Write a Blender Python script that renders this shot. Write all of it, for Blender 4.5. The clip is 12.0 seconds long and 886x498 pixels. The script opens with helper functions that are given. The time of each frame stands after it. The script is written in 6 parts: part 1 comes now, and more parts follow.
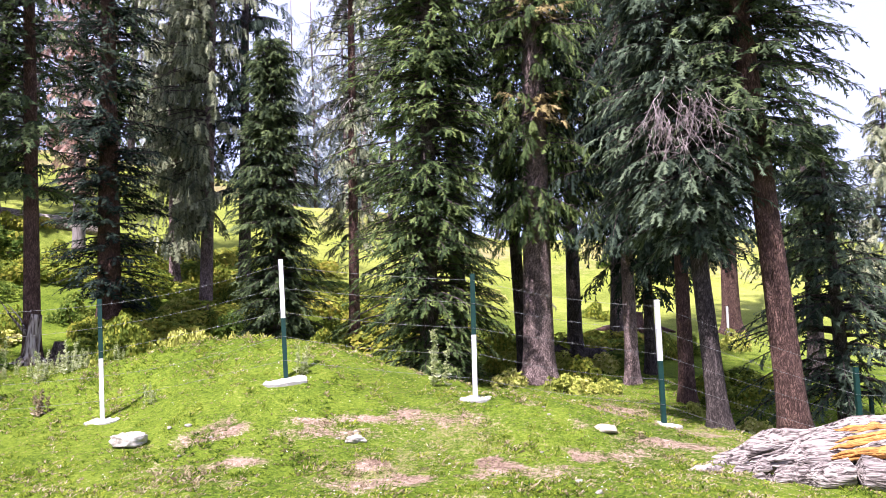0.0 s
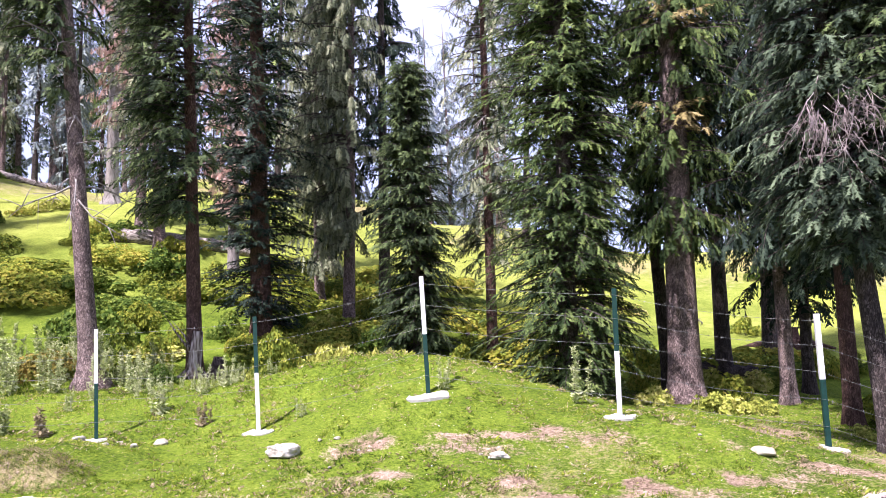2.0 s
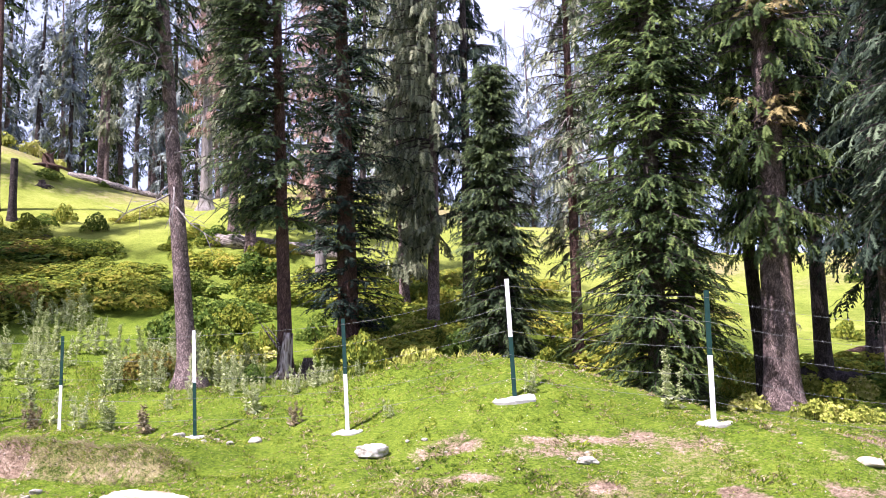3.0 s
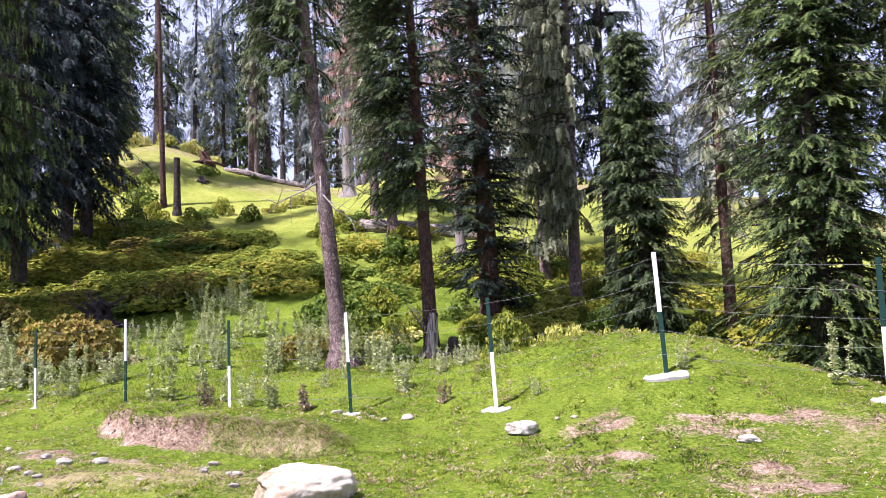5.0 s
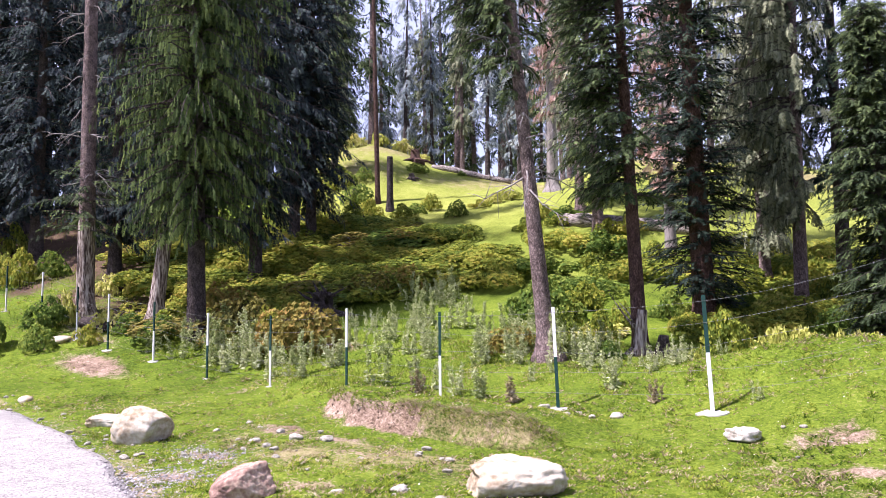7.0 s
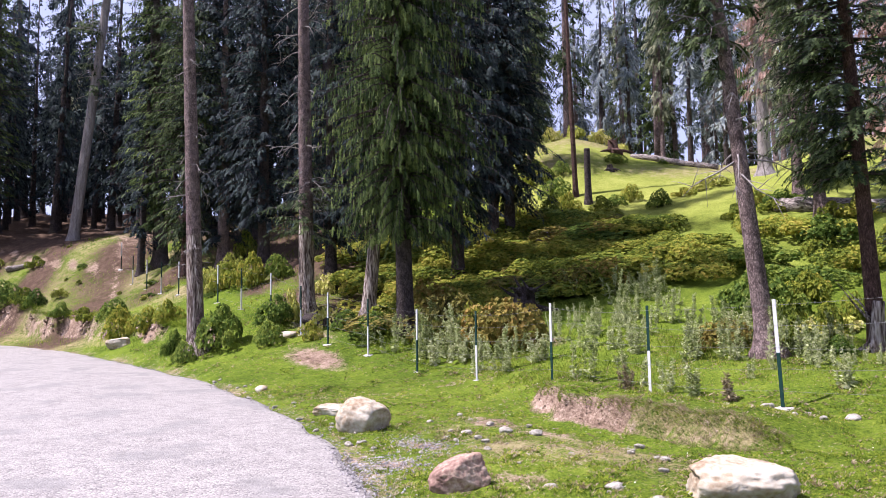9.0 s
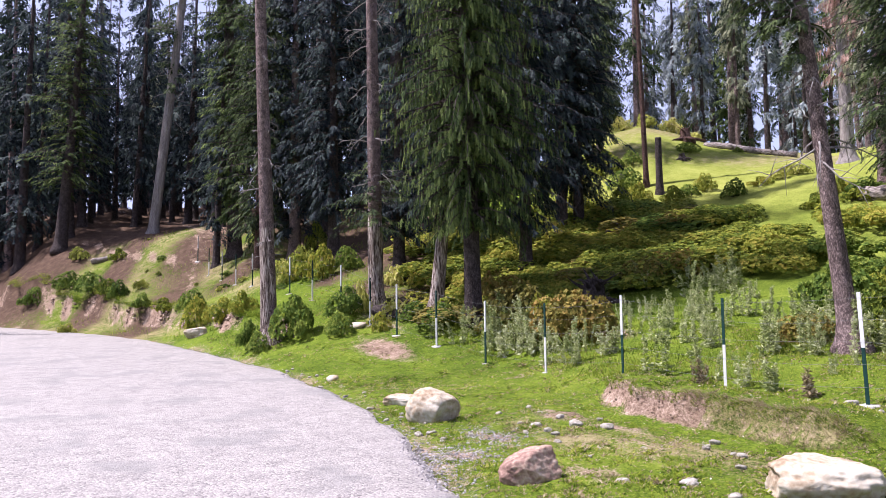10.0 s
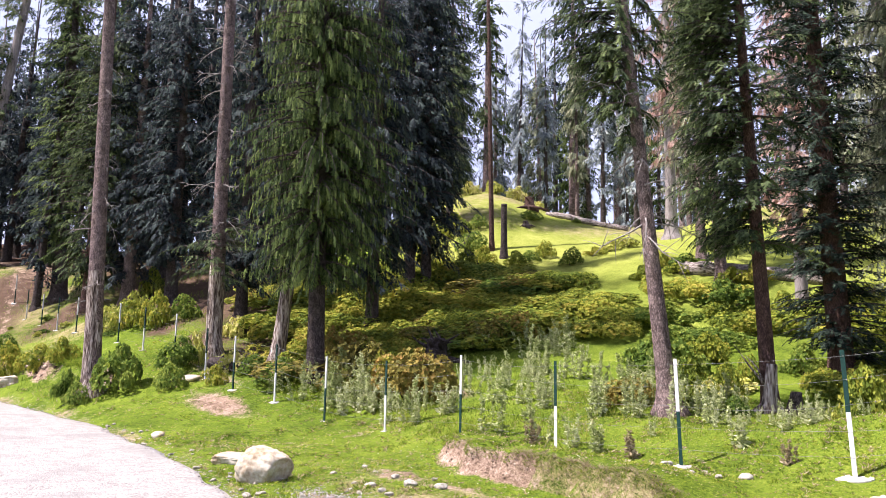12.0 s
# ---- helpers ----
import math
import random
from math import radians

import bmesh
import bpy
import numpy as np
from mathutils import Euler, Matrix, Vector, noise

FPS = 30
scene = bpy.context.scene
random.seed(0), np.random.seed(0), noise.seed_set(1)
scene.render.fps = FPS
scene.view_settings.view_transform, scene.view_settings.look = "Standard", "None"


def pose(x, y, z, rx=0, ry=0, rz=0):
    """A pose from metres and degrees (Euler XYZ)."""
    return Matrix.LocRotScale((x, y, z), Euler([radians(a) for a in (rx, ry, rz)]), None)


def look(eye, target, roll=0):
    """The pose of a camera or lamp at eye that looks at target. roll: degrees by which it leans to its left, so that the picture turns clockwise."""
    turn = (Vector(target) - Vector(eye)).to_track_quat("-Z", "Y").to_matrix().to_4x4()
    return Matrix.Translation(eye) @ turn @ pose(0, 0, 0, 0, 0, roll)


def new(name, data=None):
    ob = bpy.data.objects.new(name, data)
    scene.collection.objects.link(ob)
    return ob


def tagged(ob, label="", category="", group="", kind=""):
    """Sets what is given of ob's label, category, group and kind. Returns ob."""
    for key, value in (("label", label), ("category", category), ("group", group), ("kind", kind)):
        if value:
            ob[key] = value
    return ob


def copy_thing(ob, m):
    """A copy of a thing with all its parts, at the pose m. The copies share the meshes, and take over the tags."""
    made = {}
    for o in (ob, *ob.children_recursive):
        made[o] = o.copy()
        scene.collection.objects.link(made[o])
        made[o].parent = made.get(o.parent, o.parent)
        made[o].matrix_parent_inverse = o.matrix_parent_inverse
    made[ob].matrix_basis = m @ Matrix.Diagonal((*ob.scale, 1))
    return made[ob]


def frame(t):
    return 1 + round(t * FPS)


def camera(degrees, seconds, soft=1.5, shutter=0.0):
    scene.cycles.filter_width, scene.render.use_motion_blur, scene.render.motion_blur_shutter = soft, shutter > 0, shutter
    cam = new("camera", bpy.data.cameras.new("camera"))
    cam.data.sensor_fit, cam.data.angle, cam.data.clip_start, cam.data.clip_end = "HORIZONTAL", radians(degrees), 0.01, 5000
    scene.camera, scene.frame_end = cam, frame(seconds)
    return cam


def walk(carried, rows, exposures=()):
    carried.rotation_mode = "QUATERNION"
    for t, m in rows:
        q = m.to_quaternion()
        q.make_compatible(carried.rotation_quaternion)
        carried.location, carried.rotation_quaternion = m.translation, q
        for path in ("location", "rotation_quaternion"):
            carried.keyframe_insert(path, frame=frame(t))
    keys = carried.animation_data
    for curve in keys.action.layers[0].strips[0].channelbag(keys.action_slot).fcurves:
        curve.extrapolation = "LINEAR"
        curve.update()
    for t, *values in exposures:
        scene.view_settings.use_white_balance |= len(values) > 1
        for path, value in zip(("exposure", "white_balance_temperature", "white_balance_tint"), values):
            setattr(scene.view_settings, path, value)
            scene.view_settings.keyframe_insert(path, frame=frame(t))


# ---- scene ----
cam = camera(60.2, 12.0, soft=0.7)
# seconds, eye (metres), turn about x, y, z (degrees): a person turning on the spot, arm stretched out
PATH = [
    (0.0, -0.000, -0.000, 1.600, 95.08, 1.24, 0.11),
    (0.5, -0.011, -0.000, 1.600, 95.88, 1.57, 2.31),
    (1.0, -0.025, -0.001, 1.600, 96.11, 1.39, 4.92),
    (1.5, -0.039, -0.002, 1.600, 96.30, 1.60, 7.45),
    (2.0, -0.053, -0.005, 1.600, 96.50, 1.35, 10.20),
    (2.5, -0.069, -0.008, 1.600, 96.69, 1.11, 13.09),
    (3.0, -0.086, -0.012, 1.600, 96.82, 1.05, 16.39),
    (5.0, -0.137, -0.033, 1.600, 95.50, 2.21, 26.86),
    (5.5, -0.157, -0.044, 1.600, 95.58, 1.63, 31.08),
    (6.0, -0.178, -0.057, 1.600, 95.75, 1.16, 35.64),
    (6.5, -0.193, -0.068, 1.600, 95.72, 0.79, 39.07),
    (7.0, -0.204, -0.078, 1.600, 95.46, 0.55, 41.85),
    (9.0, -0.256, -0.138, 1.600, 95.27, 0.93, 56.67),
    (9.5, -0.264, -0.151, 1.600, 94.78, 0.80, 59.66),
    (10.0, -0.269, -0.161, 1.600, 94.72, 0.63, 61.68),
    (10.5, -0.271, -0.164, 1.600, 96.30, 0.30, 62.46),
    (11.0, -0.260, -0.144, 1.600, 97.68, -0.25, 58.01),
    (11.5, -0.245, -0.123, 1.600, 98.61, -0.75, 53.09),
    (12.0, -0.236, -0.111, 1.600, 98.96, -0.97, 50.16),
]
EXPOSURE = 1.5
walk(cam, [(t, pose(x, y, z, rx, ry, rz)) for t, x, y, z, rx, ry, rz in PATH],
     exposures=[(0.0, EXPOSURE + 0.1, 6020, 27), (3.2, EXPOSURE + 0.1, 6020, 27), (5.0, EXPOSURE - 0.06, 6000, 28), (7.0, EXPOSURE - 0.06, 6000, 28), (9.0, EXPOSURE - 0.36, 6000, 26), (10.5, EXPOSURE - 0.36, 6000, 26), (12.0, EXPOSURE - 0.02, 6380, 22)])

# ---- world and sun ----
SUN_AZ, SUN_EL = 149.0, 60.0     # degrees from +y towards -x, and above the horizon
world = bpy.data.worlds.new("world")
scene.world = world
world.use_nodes = True
wn = world.node_tree
wn.nodes.clear()
sky = wn.nodes.new("ShaderNodeTexSky")
sky.sky_type, sky.sun_disc = "NISHITA", False
sky.sun_elevation, sky.sun_rotation = radians(SUN_EL), radians(-SUN_AZ)
sky.altitude, sky.air_density, sky.dust_density, sky.ozone_density = 2500, 1.0, 3.0, 1.0
bg = wn.nodes.new("ShaderNodeBackground")
bg.inputs["Strength"].default_value = 0.088
wo = wn.nodes.new("ShaderNodeOutputWorld")
# thin bright cloud over the whole sky
wtc = wn.nodes.new("ShaderNodeTexCoord")
wno = wn.nodes.new("ShaderNodeTexNoise")
wno.inputs["Scale"].default_value, wno.inputs["Detail"].default_value = 2.2, 5.0
wn.links.new(wtc.outputs["Generated"], wno.inputs["Vector"])
wmr = wn.nodes.new("ShaderNodeMapRange")
wmr.inputs[1].default_value, wmr.inputs[2].default_value, wmr.inputs[3].default_value, wmr.inputs[4].default_value = 0.3, 0.7, 0.62, 1.0
wn.links.new(wno.outputs[0], wmr.inputs[0])
wmx = wn.nodes.new("ShaderNodeMix")
wmx.data_type = "RGBA"
wmx.inputs[7].default_value = (4.1, 4.5, 6.0, 1)
wn.links.new(wmr.outputs[0], wmx.inputs[0])
wn.links.new(sky.outputs[0], wmx.inputs[6])
wn.links.new(wmx.outputs[2], bg.inputs[0])
wn.links.new(bg.outputs[0], wo.inputs[0])
sun = new("sun", bpy.data.lights.new("sun", "SUN"))
sun.data.energy, sun.data.angle, sun.data.color = 5.0, radians(1.5), (1.0, 0.95, 0.86)
sd = Vector((-math.sin(radians(SUN_AZ)) * math.cos(radians(SUN_EL)), math.cos(radians(SUN_AZ)) * math.cos(radians(SUN_EL)), math.sin(radians(SUN_EL))))
sun.matrix_world = look(sd * 60, (0, 0, 0))


# ---- materials ----
def material(name, stops, scale=4.0, rough=0.9, bump=0.4, bump_scale=40.0, stretch=(1, 1, 1), fine=0.35, island=0.0, leaf=0.0, spec=0.25, dist=0.02, per_object=0.0):
    """Two scales of noise through a colour ramp, with relief. leaf: share of light let through. island: spread from piece to piece."""
    m = bpy.data.materials.new(name)
    m.use_nodes = True
    nt = m.node_tree
    bsdf = nt.nodes["Principled BSDF"]
    out = nt.nodes["Material Output"]
    tc = nt.nodes.new("ShaderNodeTexCoord")
    mp = nt.nodes.new("ShaderNodeMapping")
    mp.inputs["Scale"].default_value = stretch
    nt.links.new(tc.outputs["Object"], mp.inputs[0])
    big = nt.nodes.new("ShaderNodeTexNoise")
    big.inputs["Scale"].default_value, big.inputs["Detail"].default_value = scale, 6.0
    small = nt.nodes.new("ShaderNodeTexNoise")
    small.inputs["Scale"].default_value, small.inputs["Detail"].default_value = bump_scale, 5.0
    nt.links.new(mp.outputs[0], big.inputs["Vector"])
    nt.links.new(mp.outputs[0], small.inputs["Vector"])
    mix = nt.nodes.new("ShaderNodeMix")
    mix.inputs[0].default_value = fine
    nt.links.new(big.outputs[0], mix.inputs[2])
    nt.links.new(small.outputs[0], mix.inputs[3])
    value = mix.outputs[0]
    for spread, node, socket in ((island, "ShaderNodeNewGeometry", "Random Per Island"), (per_object, "ShaderNodeObjectInfo", "Random")):
        if spread:
            ma = nt.nodes.new("ShaderNodeMath")
            ma.operation = "MULTIPLY_ADD"
            ma.inputs[1].default_value = spread
            nt.links.new(nt.nodes.new(node).outputs[socket], ma.inputs[0])
            nt.links.new(value, ma.inputs[2])
            sub = nt.nodes.new("ShaderNodeMath")
            sub.operation = "SUBTRACT"
            sub.inputs[1].default_value = 0.5 * spread
            nt.links.new(ma.outputs[0], sub.inputs[0])
            value = sub.outputs[0]
    ramp = nt.nodes.new("ShaderNodeValToRGB")
    el = ramp.color_ramp.elements
    while len(el) < len(stops):
        el.new(0.5)
    for e, (p, c) in zip(el, stops):
        e.position, e.color = p, (*c, 1)
    nt.links.new(value, ramp.inputs[0])
    nt.links.new(ramp.outputs[0], bsdf.inputs["Base Color"])
    bsdf.inputs["Roughness"].default_value = rough
    bsdf.inputs["Specular IOR Level"].default_value = spec
    if bump:
        bp = nt.nodes.new("ShaderNodeBump")
        bp.inputs["Strength"].default_value, bp.inputs["Distance"].default_value = bump, dist
        nt.links.new(mix.outputs[0], bp.inputs["Height"])
        nt.links.new(bp.outputs[0], bsdf.inputs["Normal"])
    if leaf:
        tr = nt.nodes.new("ShaderNodeBsdfTranslucent")
        nt.links.new(ramp.outputs[0], tr.inputs[0])
        ms = nt.nodes.new("ShaderNodeMixShader")
        ms.inputs[0].default_value = leaf
        nt.links.new(bsdf.outputs[0], ms.inputs[1])
        nt.links.new(tr.outputs[0], ms.inputs[2])
        nt.links.new(ms.outputs[0], out.inputs[0])
    return m


def needles(name, dark, mid, light):
    return material(name, [(0.25, dark), (0.5, mid), (0.78, light)], scale=0.7, bump=0, island=0.45, leaf=0.3, rough=0.75, spec=0.1, fine=0.2)


M_FIR = needles("fir_needles", (0.011, 0.020, 0.010), (0.056, 0.081, 0.037), (0.16, 0.205, 0.08))
M_FRESH = needles("fresh_needles", (0.014, 0.026, 0.011), (0.07, 0.107, 0.037), (0.19, 0.24, 0.075))
M_DARK = needles("dark_needles", (0.007, 0.013, 0.011), (0.026, 0.042, 0.032), (0.09, 0.125, 0.085))
M_PALE = needles("pale_needles", (0.05, 0.064, 0.042), (0.18, 0.2, 0.125), (0.4, 0.41, 0.27))
M_BLUE = needles("bluish_needles", (0.011, 0.019, 0.014), (0.057, 0.081, 0.053), (0.165, 0.21, 0.13))
# Paler and bluer than the trees: distance haze put into the needle colour.
M_FAR = needles("hazed_needles", (0.08, 0.1, 0.12), (0.21, 0.25, 0.27), (0.46, 0.49, 0.46))
# The wood's bluish shade and veiling glare, put into the needle colour.
M_SHADE = needles("blue_shade_needles", (0.009, 0.013, 0.019), (0.029, 0.041, 0.047), (0.082, 0.112, 0.1))
M_DEADN = needles("withered_needles", (0.16, 0.09, 0.07), (0.38, 0.24, 0.2), (0.58, 0.42, 0.37))
M_LEAF = material("shrub_leaves", [(0.2, (0.055, 0.085, 0.016)), (0.4, (0.15, 0.2, 0.03)), (0.58, (0.31, 0.33, 0.048)), (0.85, (0.48, 0.38, 0.085))], scale=0.5, bump=0, island=0.36, per_object=0.26, leaf=0.38, rough=0.65, spec=0.07, fine=0.25)
M_LEAF2 = material("green_shrub_leaves", [(0.2, (0.028, 0.056, 0.013)), (0.48, (0.105, 0.17, 0.03)), (0.78, (0.29, 0.34, 0.065))], scale=0.5, bump=0, island=0.36, per_object=0.26, leaf=0.38, rough=0.65, spec=0.07, fine=0.25)
M_LEAF3 = material("yellowed_shrub_leaves", [(0.2, (0.13, 0.155, 0.03)), (0.42, (0.35, 0.38, 0.07)), (0.62, (0.52, 0.49, 0.14)), (0.85, (0.68, 0.59, 0.32))], scale=0.5, bump=0, island=0.36, per_object=0.26, leaf=0.2, rough=0.65, spec=0.07, fine=0.25)
M_LEAF4 = material("rusty_shrub_leaves", [(0.2, (0.055, 0.055, 0.018)), (0.42, (0.15, 0.14, 0.033)), (0.62, (0.265, 0.207, 0.0507)), (0.88, (0.359, 0.187, 0.0702))], scale=0.5, bump=0, island=0.36, per_object=0.26, leaf=0.25, rough=0.65, spec=0.07, fine=0.25)
M_WEED = material("weed_leaves", [(0.25, (0.14, 0.18, 0.06)), (0.45, (0.30, 0.35, 0.13)), (0.62, (0.48, 0.5, 0.27)), (0.8, (0.62, 0.62, 0.45))], scale=2, bump=0, island=0.42, per_object=0.2, leaf=0.35, rough=0.7, spec=0.04)
M_GRASS = material("grass_blades", [(0.2, (0.032, 0.066, 0.008)), (0.45, (0.122, 0.18, 0.019)), (0.65, (0.225, 0.272, 0.03)), (0.85, (0.37, 0.365, 0.09))], scale=0.6, bump=0, island=0.5, leaf=0.45, rough=0.6, fine=0.2, spec=0.04)
M_DRYGRASS = material("dry_grass_blades", [(0.2, (0.123, 0.0984, 0.0516)), (0.5, (0.271, 0.213, 0.129)), (0.8, (0.426, 0.353, 0.258))], scale=0.6, bump=0, island=0.45, leaf=0.3, rough=0.7, fine=0.2, spec=0.04)


def bark(name, crack, low, high, plate=42.0, tall=0.3):
    """Bark in upright plates with dark cracks between them, and stains along the trunk."""
    m = bpy.data.materials.new(name)
    m.use_nodes = True
    nt = m.node_tree
    bsdf = nt.nodes["Principled BSDF"]
    tc = nt.nodes.new("ShaderNodeTexCoord")
    mp = nt.nodes.new("ShaderNodeMapping")
    mp.inputs["Scale"].default_value = (1, 1, tall)
    nt.links.new(tc.outputs["Object"], mp.inputs[0])
    warp = nt.nodes.new("ShaderNodeTexNoise")
    warp.inputs["Scale"].default_value, warp.inputs["Detail"].default_value = 9.0, 4.0
    nt.links.new(mp.outputs[0], warp.inputs["Vector"])
    add = nt.nodes.new("ShaderNodeVectorMath")
    add.operation = "MULTIPLY_ADD"
    add.inputs[1].default_value = (0.12, 0.12, 0.12)
    nt.links.new(warp.outputs["Color"], add.inputs[0])
    nt.links.new(mp.outputs[0], add.inputs[2])
    vo = nt.nodes.new("ShaderNodeTexVoronoi")
    vo.feature = "DISTANCE_TO_EDGE"
    vo.inputs["Scale"].default_value = plate
    nt.links.new(add.outputs[0], vo.inputs["Vector"])
    cells = nt.nodes.new("ShaderNodeTexVoronoi")
    cells.inputs["Scale"].default_value = plate
    nt.links.new(add.outputs[0], cells.inputs["Vector"])
    deep = nt.nodes.new("ShaderNodeMapRange")
    deep.inputs[1].default_value, deep.inputs[2].default_value = -0.06, 0.2
    nt.links.new(vo.outputs["Distance"], deep.inputs[0])
    fine = nt.nodes.new("ShaderNodeTexNoise")
    fine.inputs["Scale"].default_value, fine.inputs["Detail"].default_value = 46.0, 6.0
    nt.links.new(mp.outputs[0], fine.inputs["Vector"])
    stain = nt.nodes.new("ShaderNodeTexNoise")
    stain.inputs["Scale"].default_value, stain.inputs["Detail"].default_value = 5.5, 7.0
    nt.links.new(tc.outputs["Object"], stain.inputs["Vector"])
    sep = nt.nodes.new("ShaderNodeSeparateColor")
    nt.links.new(cells.outputs["Color"], sep.inputs[0])

    def blend(a, b, f):
        x = nt.nodes.new("ShaderNodeMix")
        x.inputs[0].default_value = f
        nt.links.new(a, x.inputs[2])
        nt.links.new(b, x.inputs[3])
        return x.outputs[0]

    tone = blend(blend(sep.outputs[0], fine.outputs[0], 0.6), stain.outputs[0], 0.5)
    ramp = nt.nodes.new("ShaderNodeValToRGB")
    ramp.color_ramp.elements[0].position, ramp.color_ramp.elements[0].color = 0.38, (*low, 1)
    ramp.color_ramp.elements[1].position, ramp.color_ramp.elements[1].color = 0.62, (*high, 1)
    nt.links.new(tone, ramp.inputs[0])
    mix = nt.nodes.new("ShaderNodeMix")
    mix.data_type = "RGBA"
    mix.inputs[6].default_value = (*crack, 1)
    nt.links.new(deep.outputs[0], mix.inputs[0])
    nt.links.new(ramp.outputs[0], mix.inputs[7])
    nt.links.new(mix.outputs[2], bsdf.inputs["Base Color"])
    bsdf.inputs["Roughness"].default_value = 0.9
    bsdf.inputs["Specular IOR Level"].default_value = 0.15
    bp = nt.nodes.new("ShaderNodeBump")
    bp.inputs["Strength"].default_value, bp.inputs["Distance"].default_value = 1.0, 0.05
    nt.links.new(blend(deep.outputs[0], fine.outputs[0], 0.4), bp.inputs["Height"])
    nt.links.new(bp.outputs[0], bsdf.inputs["Normal"])
    return m


M_BARK = bark("grey_brown_bark", (0.035, 0.024, 0.025), (0.125, 0.088, 0.086), (0.47, 0.35, 0.335), plate=48.0, tall=0.45)
M_REDBARK = bark("red_brown_bark", (0.034, 0.019, 0.017), (0.075, 0.041, 0.035), (0.22, 0.13, 0.108), plate=58.0, tall=0.3)
M_DARKBARK = bark("dark_bark", (0.02, 0.016, 0.017), (0.045, 0.034, 0.034), (0.17, 0.135, 0.13), plate=58.0, tall=0.3)
M_GREYWOOD = material("weathered_grey_wood", [(0.3, (0.062, 0.0527, 0.0496)), (0.5, (0.205, 0.18, 0.174)), (0.72, (0.36, 0.335, 0.322))], scale=3, bump=0.8, bump_scale=16, stretch=(3, 3, 0.35), dist=0.04, fine=0.55)
M_BAREWOOD = material("bare_trunk_wood", [(0.4, (0.025, 0.017, 0.014)), (0.46, (0.10, 0.072, 0.06)), (0.52, (0.24, 0.195, 0.17)), (0.6, (0.42, 0.37, 0.335))], scale=7, bump=1.0, bump_scale=22, stretch=(1.6, 1.6, 0.22), rough=0.85, dist=0.04, fine=0.5)
M_LOGWOOD = material("weathered_log_wood", [(0.4, (0.03, 0.023, 0.021)), (0.46, (0.13, 0.107, 0.098)), (0.52, (0.27, 0.23, 0.212)), (0.62, (0.42, 0.37, 0.345))], scale=8, bump=1.0, bump_scale=24, stretch=(0.22, 2.2, 2.2), dist=0.06, fine=0.6)
M_ORANGEWOOD = material("fresh_orange_wood", [(0.34, (0.10, 0.045, 0.02)), (0.46, (0.34, 0.15, 0.04)), (0.6, (0.52, 0.25, 0.07)), (0.75, (0.62, 0.40, 0.20))], scale=5, bump=1.0, bump_scale=18, stretch=(0.4, 3, 3), dist=0.05, fine=0.55)
M_ROCK = material("pale_boulder_stone", [(0.34, (0.15, 0.1, 0.065)), (0.43, (0.28, 0.215, 0.145)), (0.52, (0.38, 0.33, 0.255)), (0.66, (0.46, 0.43, 0.37))], scale=2.4, bump=0.7, bump_scale=20, dist=0.03, fine=0.32)
M_REDROCK = material("reddish_boulder_stone", [(0.3, (0.10, 0.055, 0.045)), (0.46, (0.25, 0.155, 0.125)), (0.56, (0.36, 0.26, 0.20)), (0.72, (0.50, 0.42, 0.36))], scale=3.2, bump=0.9, bump_scale=24, dist=0.03, fine=0.42)
M_GRAVEL = material("grey_chippings", [(0.3, (0.12, 0.11, 0.115)), (0.5, (0.24, 0.225, 0.23)), (0.7, (0.38, 0.36, 0.36))], scale=3, bump=0.2, bump_scale=60, island=0.45)
M_CONCRETE = material("pale_concrete", [(0.3, (0.245, 0.233, 0.214)), (0.55, (0.379, 0.367, 0.343)), (0.8, (0.453, 0.44, 0.416))], scale=6, bump=0.6, bump_scale=50, dist=0.02)
M_WHITE = material("white_paint", [(0.3, (0.383, 0.377, 0.383)), (0.45, (0.497, 0.497, 0.51)), (0.8, (0.535, 0.535, 0.548))], scale=9, bump=0.1, bump_scale=60, rough=0.5, dist=0.003, spec=0.4)
M_GREEN = material("dark_green_paint", [(0.3, (0.002, 0.015, 0.012)), (0.5, (0.003, 0.0275, 0.0225)), (0.8, (0.006, 0.04, 0.0325))], scale=9, bump=0.1, bump_scale=60, rough=0.6, dist=0.003, spec=0.25)
M_WIRE = material("galvanised_wire", [(0.3, (0.096, 0.096, 0.096)), (0.7, (0.216, 0.216, 0.216))], scale=8, bump=0, rough=0.45, spec=0.6)


